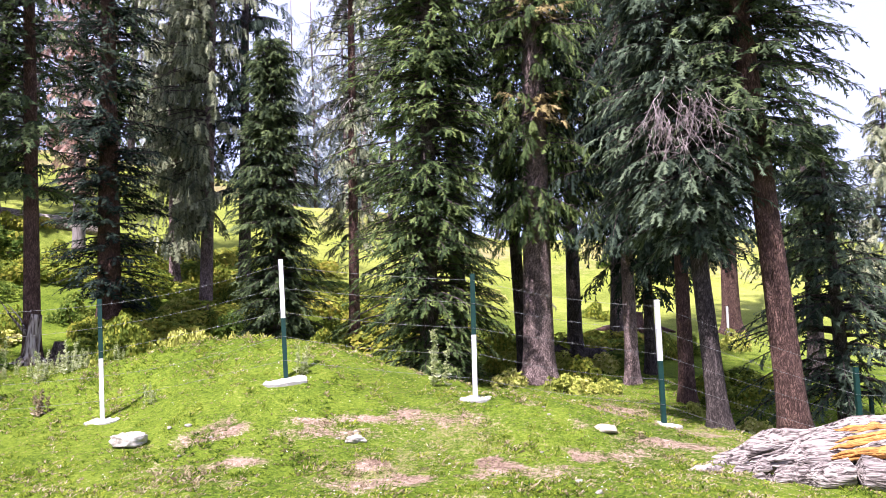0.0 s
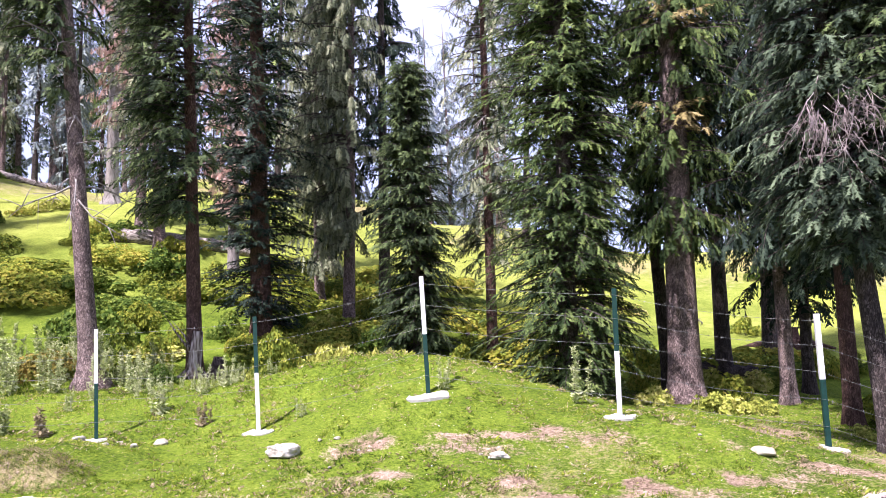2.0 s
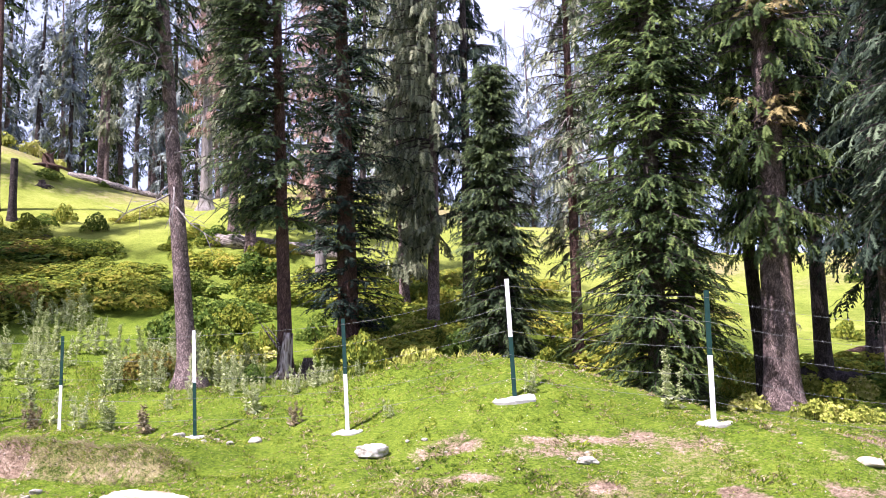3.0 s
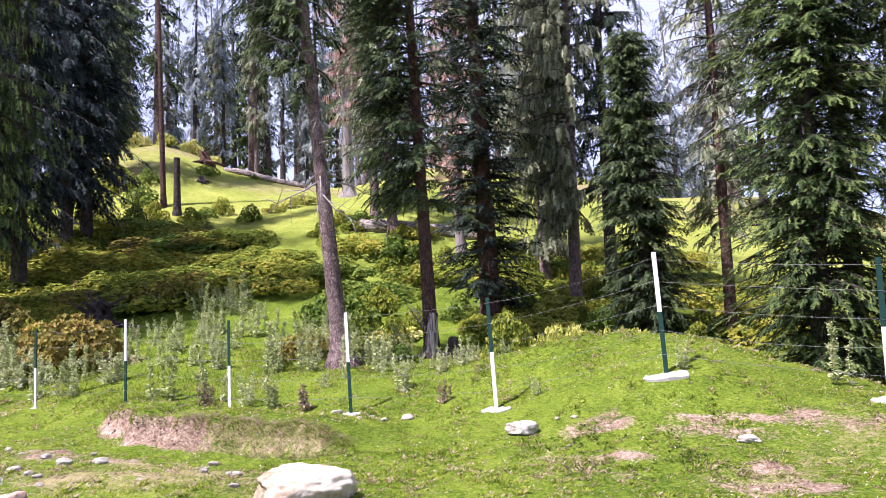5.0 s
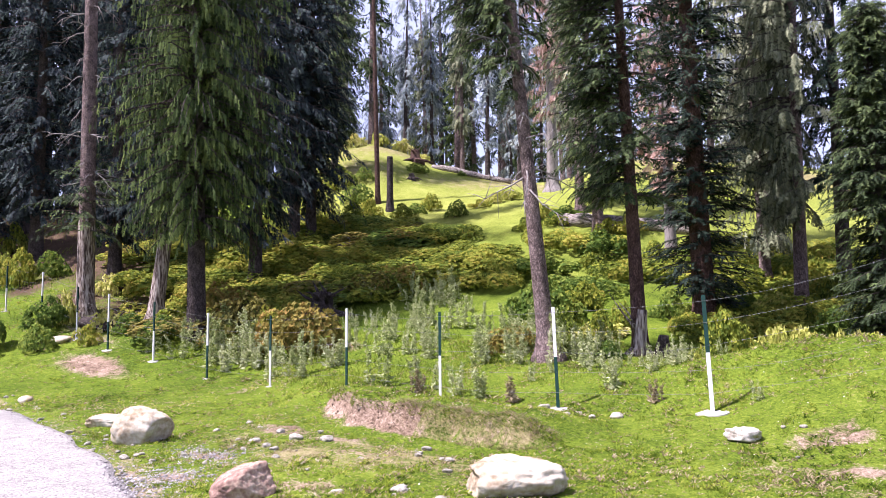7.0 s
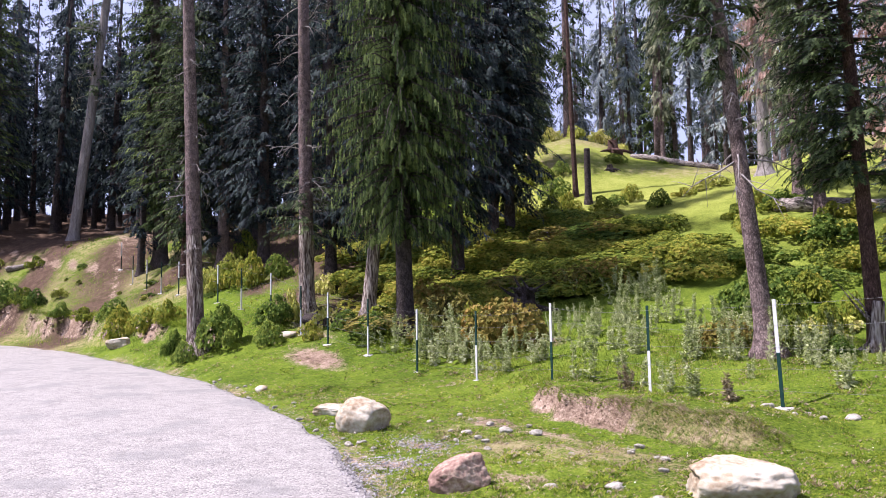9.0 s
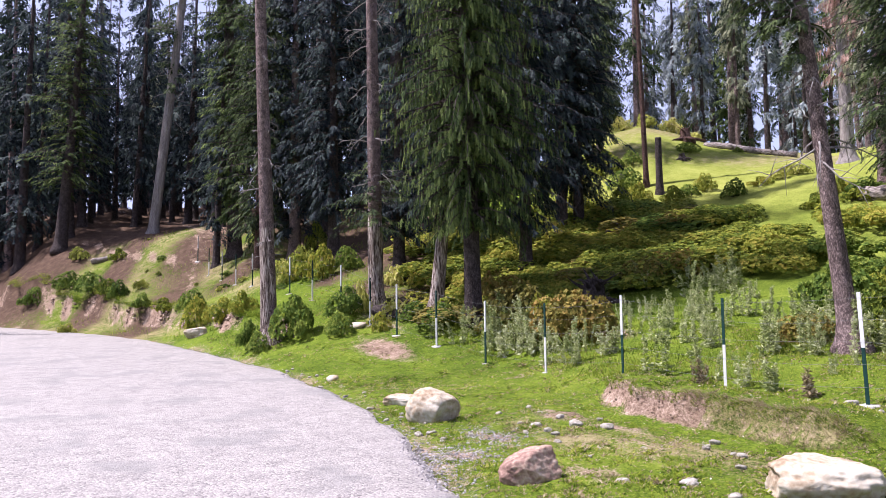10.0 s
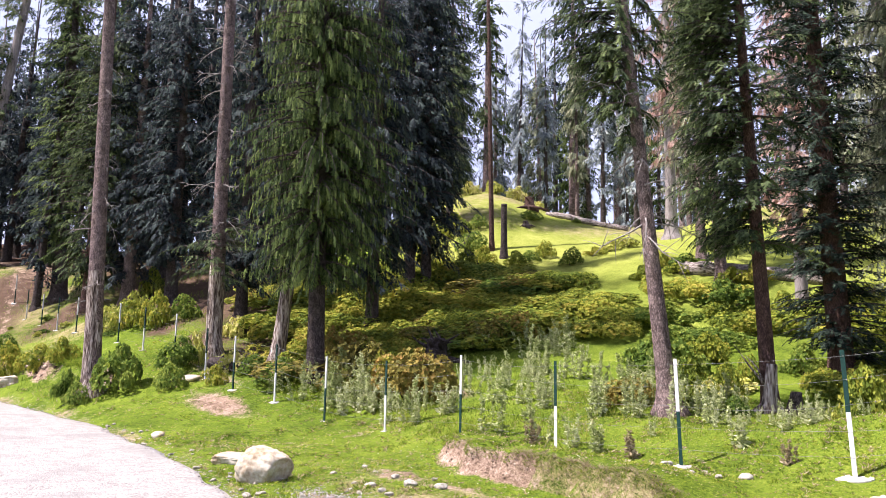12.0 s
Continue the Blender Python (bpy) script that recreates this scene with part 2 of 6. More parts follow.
def road_material():
    """Old chip-sealed asphalt: pale worn binder, smoother dark patches, chippings of mixed greys."""
    m = bpy.data.materials.new("worn_gravelly_asphalt")
    m.use_nodes = True
    nt = m.node_tree
    bsdf = nt.nodes["Principled BSDF"]
    tc = nt.nodes.new("ShaderNodeTexCoord")

    def noise_node(scale, detail):
        n = nt.nodes.new("ShaderNodeTexNoise")
        n.inputs["Scale"].default_value, n.inputs["Detail"].default_value = scale, detail
        nt.links.new(tc.outputs["Object"], n.inputs["Vector"])
        return n.outputs[0]

    def ramp(value, stops):
        r = nt.nodes.new("ShaderNodeValToRGB")
        el = r.color_ramp.elements
        while len(el) < len(stops):
            el.new(0.5)
        for e, (q, c) in zip(el, stops):
            e.position, e.color = q, (*c, 1)
        nt.links.new(value, r.inputs[0])
        return r.outputs[0]

    def mixed(a, b, f, blend="MIX"):
        x = nt.nodes.new("ShaderNodeMix")
        x.data_type, x.blend_type = "RGBA", blend
        for k, v in ((0, f), (6, a), (7, b)):
            if isinstance(v, float):
                x.inputs[k].default_value = v
            else:
                nt.links.new(v, x.inputs[k])
        return x.outputs[2]

    vor = nt.nodes.new("ShaderNodeTexVoronoi")
    vor.inputs["Scale"].default_value = 44.0
    nt.links.new(tc.outputs["Object"], vor.inputs["Vector"])
    sep = nt.nodes.new("ShaderNodeSeparateColor")
    nt.links.new(vor.outputs["Color"], sep.inputs[0])
    base = ramp(noise_node(3.2, 12.0), [(0.38, (0.165, 0.148, 0.142)), (0.5, (0.245, 0.223, 0.212)), (0.64, (0.315, 0.292, 0.272))])
    chips = ramp(sep.outputs[0], [(0.0, (0.06, 0.055, 0.056)), (0.25, (0.18, 0.166, 0.16)), (0.7, (0.25, 0.23, 0.215)), (1.0, (0.37, 0.35, 0.32))])
    worn = mixed(base, chips, 0.68)
    smooth = ramp(noise_node(0.7, 5.0), [(0.54, (0, 0, 0)), (0.62, (1, 1, 1))])
    patch = ramp(noise_node(9.0, 6.0), [(0.35, (0.135, 0.127, 0.124)), (0.65, (0.205, 0.195, 0.187))])
    half = nt.nodes.new("ShaderNodeMath")
    half.operation = "MULTIPLY"
    half.inputs[1].default_value = 0.7
    nt.links.new(smooth, half.inputs[0])
    nt.links.new(mixed(worn, patch, half.outputs[0]), bsdf.inputs["Base Color"])
    bsdf.inputs["Roughness"].default_value = 0.8
    bp = nt.nodes.new("ShaderNodeBump")
    bp.inputs["Strength"].default_value, bp.inputs["Distance"].default_value = 0.6, 0.012
    bp.invert = True
    nt.links.new(vor.outputs["Distance"], bp.inputs["Height"])
    nt.links.new(bp.outputs[0], bsdf.inputs["Normal"])
    return m


M_ROAD = road_material()


def ground_material():
    m = bpy.data.materials.new("meadow_ground")
    m.use_nodes = True
    nt = m.node_tree
    bsdf = nt.nodes["Principled BSDF"]
    tc = nt.nodes.new("ShaderNodeTexCoord")

    def noise_node(scale, detail=6.0):
        n = nt.nodes.new("ShaderNodeTexNoise")
        n.inputs["Scale"].default_value, n.inputs["Detail"].default_value, n.inputs["Roughness"].default_value = scale, detail, 0.66
        nt.links.new(tc.outputs["Object"], n.inputs["Vector"])
        return n.outputs[0]

    def ramp(value, stops):
        r = nt.nodes.new("ShaderNodeValToRGB")
        el = r.color_ramp.elements
        while len(el) < len(stops):
            el.new(0.5)
        for e, (p, c) in zip(el, stops):
            e.position, e.color = p, (*c, 1)
        nt.links.new(value, r.inputs[0])
        return r.outputs[0]

    def mixed(a, b, f, kind="RGBA"):
        x = nt.nodes.new("ShaderNodeMix")
        x.data_type = kind
        i, j, o = (6, 7, 2) if kind == "RGBA" else (2, 3, 0)
        for k, v in ((0, f), (i, a), (j, b)):
            if isinstance(v, float):
                x.inputs[k].default_value = v
            else:
                nt.links.new(v, x.inputs[k])
        return x.outputs[o]

    large, mid, fine, tiny = noise_node(0.35), noise_node(2.6), noise_node(22.0, 9.0), noise_node(60.0)
    patch = mixed(large, mid, 0.4, "FLOAT")
    patch = mixed(mixed(patch, fine, 0.45, "FLOAT"), tiny, 0.3, "FLOAT")
    green = ramp(patch, [(0.4, (0.014, 0.025, 0.006)), (0.46, (0.056, 0.092, 0.011)), (0.53, (0.124, 0.172, 0.018)), (0.6, (0.22, 0.25, 0.045))])
    yellow = ramp(patch, [(0.36, (0.06, 0.08, 0.015)), (0.44, (0.155, 0.18, 0.03)), (0.53, (0.265, 0.285, 0.065)), (0.64, (0.41, 0.395, 0.14))])
    grain = mixed(mid, tiny, 0.5, "FLOAT")
    dry = ramp(grain, [(0.36, (0.10, 0.09, 0.035)), (0.5, (0.21, 0.18, 0.085)), (0.64, (0.33, 0.28, 0.16))])
    earth = ramp(mixed(mixed(mid, fine, 0.55, "FLOAT"), tiny, 0.3, "FLOAT"), [(0.4, (0.05, 0.032, 0.022)), (0.47, (0.165, 0.112, 0.082)), (0.53, (0.27, 0.195, 0.148)), (0.61, (0.46, 0.365, 0.295))])
    litter = ramp(mixed(mid, fine, 0.5, "FLOAT"), [(0.3, (0.035, 0.022, 0.016)), (0.5, (0.085, 0.055, 0.04)), (0.7, (0.16, 0.115, 0.08))])

    at = nt.nodes.new("ShaderNodeAttribute")
    at.attribute_name = "cover"
    sep = nt.nodes.new("ShaderNodeSeparateColor")
    nt.links.new(at.outputs["Color"], sep.inputs[0])

    rag = mixed(mixed(mixed(mid, noise_node(8.0), 0.5, "FLOAT"), fine, 0.45, "FLOAT"), tiny, 0.2, "FLOAT")

    def mask(value):
        """Cover share plus noise, cut to a ragged edge."""
        a = nt.nodes.new("ShaderNodeMath")
        a.operation = "MULTIPLY_ADD"
        a.inputs[1].default_value = 1.5
        nt.links.new(value, a.inputs[0])
        n = nt.nodes.new("ShaderNodeMath")
        n.operation = "MULTIPLY_ADD"
        n.inputs[1].default_value, n.inputs[2].default_value = 3.6, -2.2
        nt.links.new(rag, n.inputs[0])
        nt.links.new(n.outputs[0], a.inputs[2])
        r = nt.nodes.new("ShaderNodeMapRange")
        r.inputs[1].default_value, r.inputs[2].default_value = 0.22, 0.55
        nt.links.new(a.outputs[0], r.inputs[0])
        return r.outputs[0]

    c = mixed(mixed(green, yellow, at.outputs["Alpha"]), dry, mask(sep.outputs[1]))
    c = mixed(c, litter, mask(sep.outputs[2]))
    c = mixed(c, earth, mask(sep.outputs[0]))
    nt.links.new(c, bsdf.inputs["Base Color"])
    bsdf.inputs["Roughness"].default_value = 0.95
    bsdf.inputs["Specular IOR Level"].default_value = 0.03
    bp = nt.nodes.new("ShaderNodeBump")
    bp.inputs["Strength"].default_value, bp.inputs["Distance"].default_value = 1.0, 0.05
    nt.links.new(mixed(fine, tiny, 0.35, "FLOAT"), bp.inputs["Height"])
    nt.links.new(bp.outputs[0], bsdf.inputs["Normal"])
    return m


M_GROUND = ground_material()

# ---- the lie of the land: cross sections of (y, height) at several x ----
SECTIONS = [
    (-90, [(-24, 1.6), (-20, 2.0), (-12, 6.5), (0, 11.0), (10, 12.5), (40, 14), (110, 10)]),
    (-60, [(-4.5, 1.0), (-2.5, 1.4), (1.5, 6.4), (8, 7.2), (20, 8.6), (40, 11.6), (110, 9)]),
    (-50, [(0.2, 0.75), (2, 1.1), (6.6, 5.2), (10, 6.3), (20, 8.0), (40, 11.6), (110, 9)]),
    (-44, [(2.4, 0.6), (4.5, 1.0), (8.2, 2.8), (12, 5.0), (20, 7.4), (32, 11.0), (45, 12), (90, 8)]),
    (-38, [(4, 0.45), (5.5, 0.8), (8.6, 2.2), (12, 3.9), (20, 6.6), (32, 10.8), (45, 12), (90, 8)]),
    (-25, [(5.3, 0.15), (6.0, 0.45), (6.65, 0.75), (9.2, 1.6), (12, 2.2), (25, 6.5), (33, 9.9), (45, 12.4), (90, 8)]),
    (-18, [(5.2, 0.0), (7, 0.15), (9.5, 0.5), (12, 1.4), (18, 3.0), (25.5, 5.8), (33, 8.8), (45, 11), (90, 8)]),
    (-14, [(5, 0.0), (7, 0.06), (9.6, 0.12), (13, 1.2), (18, 2.4), (25.5, 4.9), (33, 8.0), (45, 10.6), (90, 8)]),
    (-8, [(4, 0.0), (7, 0.05), (9.2, 0.15), (12.5, 0.85), (15, 0.85), (20, 1.7), (24, 2.8), (30, 4.9), (40, 7.3), (60, 8.8), (90, 8)]),
    (-2, [(1, 0.0), (6, 0.12), (9, 0.35), (12, 0.45), (16, 0.5), (22, 1.2), (30, 2.8), (60, 8.2), (90, 8)]),
    (5, [(0, 0.0), (6, -0.05), (9, 0.0), (12, -0.15), (17, 0.0), (25, 1.0), (50, 5.2), (80, 7)]),
    (20, [(0, 0.0), (6, -0.15), (9, -0.35), (14, -0.7), (25, -0.3), (50, 5.6), (80, 6)]),
]
EDGE_X = [-110, -80, -60, -50, -42.9, -35.7, -27.1, -21.9, -17, -12.4, -8.6, -5.9, -3, 0, 3, 8, 20, 60]
EDGE_Y = [-36, -17, -4.5, 0.2, 2.7, 4.5, 5.3, 5.6, 5.5, 4.95, 4.05, 3.05, 1.9, 0.8, -0.3, -2.5, -9, -30]
ROAD_W = 9.0


def blur(a, sigma, axis):
    k = np.arange(-int(3 * sigma) - 1, int(3 * sigma) + 2)
    w = np.exp(-0.5 * (k / sigma) ** 2)
    w /= w.sum()
    pad = [(0, 0)] * a.ndim
    pad[axis] = (len(k) // 2, len(k) // 2)
    p = np.pad(a, pad, mode="edge")
    return np.apply_along_axis(lambda v: np.convolve(v, w, "valid"), axis, p)


edge_s = np.arange(-110, 60.01, 0.5)
edge_v = blur(np.interp(edge_s, EDGE_X, EDGE_Y), 2.4, 0)


def edge_y(x):
    return np.interp(x, edge_s, edge_v)


def road_z(x):
    return 0.026 * np.clip(-17.0 - np.asarray(x, float), 0, 60)


def step(v, a, b):
    u = np.clip((v - a) / (b - a), 0, 1)
    return u * u * (3 - 2 * u)


GX, GY = np.arange(-130, 80.1, 0.5), np.arange(-60, 130.1, 0.5)
sect = np.stack([np.interp(GY, [p[0] for p in s], [p[1] for p in s]) for _, s in SECTIONS])
sx = [s[0] for s in SECTIONS]
coarse = np.stack([np.interp(GX, sx, sect[:, j]) for j in range(len(GY))], 1)
coarse = blur(blur(coarse, 2.2, 0), 1.8, 1)


def ripple(x, y, s, seed):
    """Cheap smooth noise from a few crossed waves."""
    r = np.random.RandomState(seed)
    v = 0
    for _ in range(5):
        a, p, k = r.uniform(0, 6.28), r.uniform(0, 6.28), s * r.uniform(0.6, 1.7)
        v = v + np.sin(k * (np.cos(a) * x + np.sin(a) * y) + p)
    return v / 5


def cut_y(x):
    return np.interp(x, [-13, -11.2, -10.2, -9.2, -8.1, -7.3, -6.5, -5.7, -4.6], [9.6, 9.0, 8.35, 7.9, 7.8, 7.65, 7.48, 7.35, 7.3]) + 0.05 * np.sin(4.3 * x) + 0.05 * np.sin(7.1 * x + 1) + 0.035 * np.sin(15.3 * x)


def bank_foot(x):
    return edge_y(x) + 1.7 + 0.3 * np.sin(0.9 * x) + 0.16 * np.sin(2.7 * x) + 0.1 * np.sin(5.3 * x + 2)


def land(x, y, fine=True):
    x, y = np.asarray(x, float), np.asarray(y, float)
    u = np.clip((x - GX[0]) * 2, 0, len(GX) - 1.001)
    v = np.clip((y - GY[0]) * 2, 0, len(GY) - 1.001)
    i, j = u.astype(int), v.astype(int)
    a, b = u - i, v - j
    z = (coarse[i, j] * (1 - a) + coarse[i + 1, j] * a) * (1 - b) + (coarse[i, j + 1] * (1 - a) + coarse[i + 1, j + 1] * a) * b
    # the grassy mound at the fence
    z = z + 0.60 * np.exp(-((x + 2.1) / 1.5) ** 2 - ((y - 10.3) / 1.7) ** 2) + 0.40 * np.exp(-((x - 0.9) / 1.7) ** 2 - ((y - 9.4) / 1.2) ** 2) + 0.26 * np.exp(-((x + 3.8) / 1.3) ** 2 - ((y - 11.5) / 1.0) ** 2)
    # small earth cut before the fence
    cut = cut_y(x)
    w = step(x, -12.2, -10.4) * (1 - step(x, -6.0, -4.9))
    z = z + w * ((0.34 + 0.04 * np.sin(3.1 * x)) * step(y, cut - 0.06, cut + 0.16) * (1 - step(y, cut + 0.5, cut + 1.9)) - 0.10 * np.exp(-((y - cut + 0.45) / 0.45) ** 2))
    bearing, far = np.degrees(np.arctan2(-x, y)), np.hypot(x, y)
    z = z + 1.3 * np.interp(bearing, [-32, -24, 7, 12], [0, 1, 1, 0]) * step(far, 30, 50)
    # the hollow beyond the fence's end
    z = z - 0.8 * np.exp(-((x - 6.8) / 1.9) ** 2 - ((y - 12.0) / 2.5) ** 2)
    # the mound's back ridge behind the fence, and the crest of the far slope
    z = z + np.interp(x, [-8.5, -6.5, -5.2, -3.8, -2.6, -1.6, -0.7, 0.2, 1.2], [0, 0.2, 0.42, 0.5, 0.4, 0.36, 0.36, 0.3, 0]) * np.exp(-((y - 11.3) / 0.95) ** 2)
    az, dist = np.degrees(np.arctan2(-x, y)), np.hypot(x, y)
    z = z + np.interp(az, [28, 31, 34, 37, 40, 43, 45, 47, 49.5, 52, 56], [0, -0.9, -1.5, -1.0, -0.5, 0.2, 1.0, 1.65, 1.75, 1.1, 0]) * step(dist, 32, 44) * (1 - step(dist, 62, 80))
    # cut bank above the road
    foot = bank_foot(x)
    hb = np.interp(x, [-130, -60, -45, -36, -29, -23], [1.3, 1.25, 1.15, 0.85, 0.55, 0.0])
    z = z + hb * (0.85 + 0.2 * ripple(x, y, 1.4, 17)) * step(y, foot, foot + 0.5)
    if fine:
        z = z + 0.05 * ripple(x, y, 1.1, 3) + 0.022 * ripple(x, y, 4.5, 4) + (0.028 * ripple(x, y, 8.5, 6) + 0.02 * ripple(x, y, 17.0, 7)) * (1 + 0.8 * ripple(x, y, 1.7, 19)) + (0.25 * ripple(x, y, 0.16, 5) + 0.13 * ripple(x, y, 1.7, 18) + 0.06 * ripple(x, y, 4.1, 20)) * step(np.hypot(x, y), 25, 60)
    # level under the road
    d = edge_y(x) - y
    road = step(d, -0.6, 0.1) * (1 - step(d, ROAD_W, ROAD_W + 1.5))
    z = z * (1 - road) + (road_z(x) - 0.03) * road
    beyond = step(d, ROAD_W, ROAD_W + 8)
    z = z * (1 - beyond) + (road_z(x) - 0.3) * beyond
    return z


def zat(x, y):
    return float(land(x, y))


def raw_mesh(name, verts, faces, smooth=False):
    """A mesh from arrays: verts n x 3, faces m x k."""
    verts, faces = np.asarray(verts, np.float32), np.asarray(faces, np.int32)
    me = bpy.data.meshes.new(name)
    me.vertices.add(len(verts))
    me.vertices.foreach_set("co", verts.ravel())
    m, k = faces.shape
    me.loops.add(m * k)
    me.loops.foreach_set("vertex_index", faces.ravel())
    me.polygons.add(m)
    me.polygons.foreach_set("loop_start", np.arange(0, m * k, k, dtype=np.int32))
    me.update(calc_edges=True)
    if smooth:
        me.polygons.foreach_set("use_smooth", np.ones(m, bool))
    me.validate()
    return me


def part(name, me, mat, parent=None, label=""):
    ob = new(name, me)
    if mat and not me.materials:
        me.materials.append(mat)
    if parent:
        ob.parent = parent
    if label:
        ob["label"] = label
    return ob


def joined(pieces):
    """Several (verts, faces) of the same face size as one."""
    vs, fs, n = [], [], 0
    for v, f in pieces:
        vs.append(v)
        fs.append(np.asarray(f) + n)
        n += len(v)
    return np.concatenate(vs), np.concatenate(fs)


def tube(points, radii, sides=8, rough=0.0, seed=0, twist=0.0):
    """A tube of quads along points, its ends closed by small caps."""
    r = np.random.RandomState(seed)
    p = np.asarray(points, float)
    n = len(p)
    t = np.gradient(p, axis=0)
    t /= np.linalg.norm(t, axis=1)[:, None] + 1e-9
    ref = np.array([1.0, 0, 0]) if abs(t[0, 0]) < 0.8 else np.array([0, 1.0, 0])
    a = np.cross(t, ref)
    a /= np.linalg.norm(a, axis=1)[:, None]
    b = np.cross(t, a)
    ang = np.linspace(0, 2 * np.pi, sides, endpoint=False)
    rad = np.asarray(radii, float)[:, None] * np.ones((1, sides))
    if rough:
        rad = rad * (1 + rough * blur(r.normal(0, 1, (n, sides)), 1.0, 0) + 0.6 * rough * r.normal(0, 1, (1, sides)))
    an = ang[None] + twist * np.linspace(0, 1, n)[:, None]
    v = p[:, None] + rad[..., None] * (np.cos(an)[..., None] * a[:, None] + np.sin(an)[..., None] * b[:, None])
    v = np.concatenate([v.reshape(-1, 3), p[:1], p[-1:]])
    f = []
    for i in range(n - 1):
        for k in range(sides):
            f.append((i * sides + k, (i + 1) * sides + k, (i + 1) * sides + (k + 1) % sides, i * sides + (k + 1) % sides))
    for k in range(0, sides, 2):
        f.append((n * sides, k, (k + 1) % sides, (k + 2) % sides))
        m = (n - 1) * sides
        f.append((n * sides + 1, m + (k + 2) % sides, m + (k + 1) % sides, m + k))
    return v, np.array(f)


# ---- ground ----
def grid_line(lo, a, b, hi, d):
    mid = list(np.arange(a, b, d))
    left, right, g = [], [], d
    v = a
    while v > lo:
        g *= 1.06
        v -= g
        left.append(v)
    v, g = mid[-1], d
    while v < hi:
        g *= 1.06
        v += g
        right.append(v)
    return np.array(left[::-1] + mid + right)


def cover(x, y):
    """Shares of bare earth, dry turf and forest litter."""
    d = np.hypot(x, y)
    az = np.degrees(np.arctan2(-x, y))
    cut = cut_y(x)
    bare = step(x, -11.2, -10.6) * (1 - step(x, -8.0, -7.4)) + 0.42 * step(x, -8.0, -7.4) * (1 - step(x, -5.9, -5.4))
    earth = (0.95 + 0.3 * ripple(x, y, 2.4, 33)) * np.exp(-((y - cut - 0.02) / 0.2) ** 2) * bare
    foot = bank_foot(x)
    earth = np.maximum(earth, (0.72 + 0.55 * ripple(x, y, 1.0, 34)) * np.exp(-((y - foot - 0.25) / 0.36) ** 2) * (1 - step(x, -27, -23)))
    for px, py, rx, ry, k in ((0.05, 8.7, 0.9, 0.3, 0.62), (2.0, 9.35, 0.5, 0.22, 0.95), (2.75, 12.4, 0.6, 0.9, 0.9), (1.1, 13.6, 0.9, 0.9, 0.5), (-1.5, 8.6, 0.5, 0.16, 0.7), (-0.75, 7.55, 0.3, 0.2, 0.85), (-0.35, 7.1, 0.35, 0.22, 0.85), (0.3, 7.2, 0.3, 0.2, 0.7), (2.4, 8.3, 0.8, 0.2, 0.8), (-0.9, 8.75, 0.5, 0.16, 0.75), (-9.6, 7.0, 0.9, 0.25, 0.75), (-8.7, 5.1, 0.6, 0.3, 0.8), (-7.9, 4.2, 0.45, 0.25, 0.8), (-8.2, 6.75, 0.6, 0.3, 0.7), (-1.3, 8.35, 1.0, 0.3, 0.62), (-19.6, 8.4, 2.0, 0.7, 0.85), (-22.5, 9.6, 2.4, 0.6, 0.6), (-9.5, 6.7, 1.3, 0.4, 0.65), (-7.3, 6.2, 0.7, 0.3, 0.6),
                              (-0.7, 6.95, 0.9, 0.3, 0.66), (-2.0, 7.5, 0.4, 0.25, 0.7), (0.9, 7.3, 0.8, 0.3, 0.6), (-14.8, 12.2, 1.2, 0.5, 0.8), (-6.2, 4.6, 0.8, 0.4, 0.6), (3.2, 9.0, 1.4, 0.25, 0.6), (1.8, 8.0, 0.6, 0.2, 0.5)):
        earth = np.maximum(earth, k * np.exp(-((x - px) / rx) ** 2 - ((y - py) / ry) ** 2))
    front = np.exp(-((x + 0.5) / 3.0) ** 2 - ((y - 8.0) / 1.5) ** 2)
    scar = ripple(x, y, 2.6, 31) + 0.5 * ripple(x, y, 6.5, 32)
    earth = np.maximum(earth, 0.82 * step(scar, 0.22, 0.5) * np.clip(1.25 * front, 0, 1))
    dry_face = 0.6 * np.exp(-((y - cut - 0.05) / 0.24) ** 2) * step(x, -8.4, -7.6) * (1 - step(x, -5.6, -5.0))
    verge = np.exp(-((y - edge_y(x) - 0.1) / 0.5) ** 2)
    earth = np.maximum(earth, (0.42 + 0.25 * ripple(x, y, 2.0, 12)) * verge)
    dry = 0.36 * np.exp(-((x - 0.2) / 3.2) ** 2 - ((y - 8.0) / 1.4) ** 2) + (0.62 + 0.4 * ripple(x, y, 2.8, 36)) * np.exp(-((x + 7.2) / 3.2) ** 2 - ((y - 6.1) / 1.1) ** 2)
    dry = np.maximum(dry, dry_face)
    dry = np.maximum(dry, 0.45 * np.exp(-((az + 20) / 12) ** 2) * step(d, 6, 8) * (1 - step(d, 10, 14)))
    dry = np.maximum(dry, (0.46 + 0.35 * ripple(x, y, 0.8, 38)) * step(d, 33, 40) * step(az, -30, -25) * (1 - step(az, 50, 54)))
    # Slightly dry turf, its paleness also standing in for sunlight on the meadow.
    dry = np.maximum(dry, 0.3 * step(d, 21, 27) * step(az, -18, -14) * (1 - step(az, 10, 13)))
    dry = np.maximum(dry, (0.5 + 0.35 * ripple(x, y, 1.3, 9)) * step(d, 31, 37) * step(az, 70, 75))
    dry = np.maximum(dry, (0.42 + 0.45 * ripple(x, y, 3.0, 35)) * front)
    dry = np.maximum(dry, 0.2 + 0.16 * ripple(x, y, 1.6, 8) + 0.1 * ripple(x, y, 4.5, 37))
    path = np.interp(x, [-54, -50, -46, -43, -40], [9.5, 9.2, 8.2, 7.4, 6.8])
    earth = np.maximum(earth, 0.6 * np.exp(-((y - path) / 0.3) ** 2) * step(-x, 40, 42))
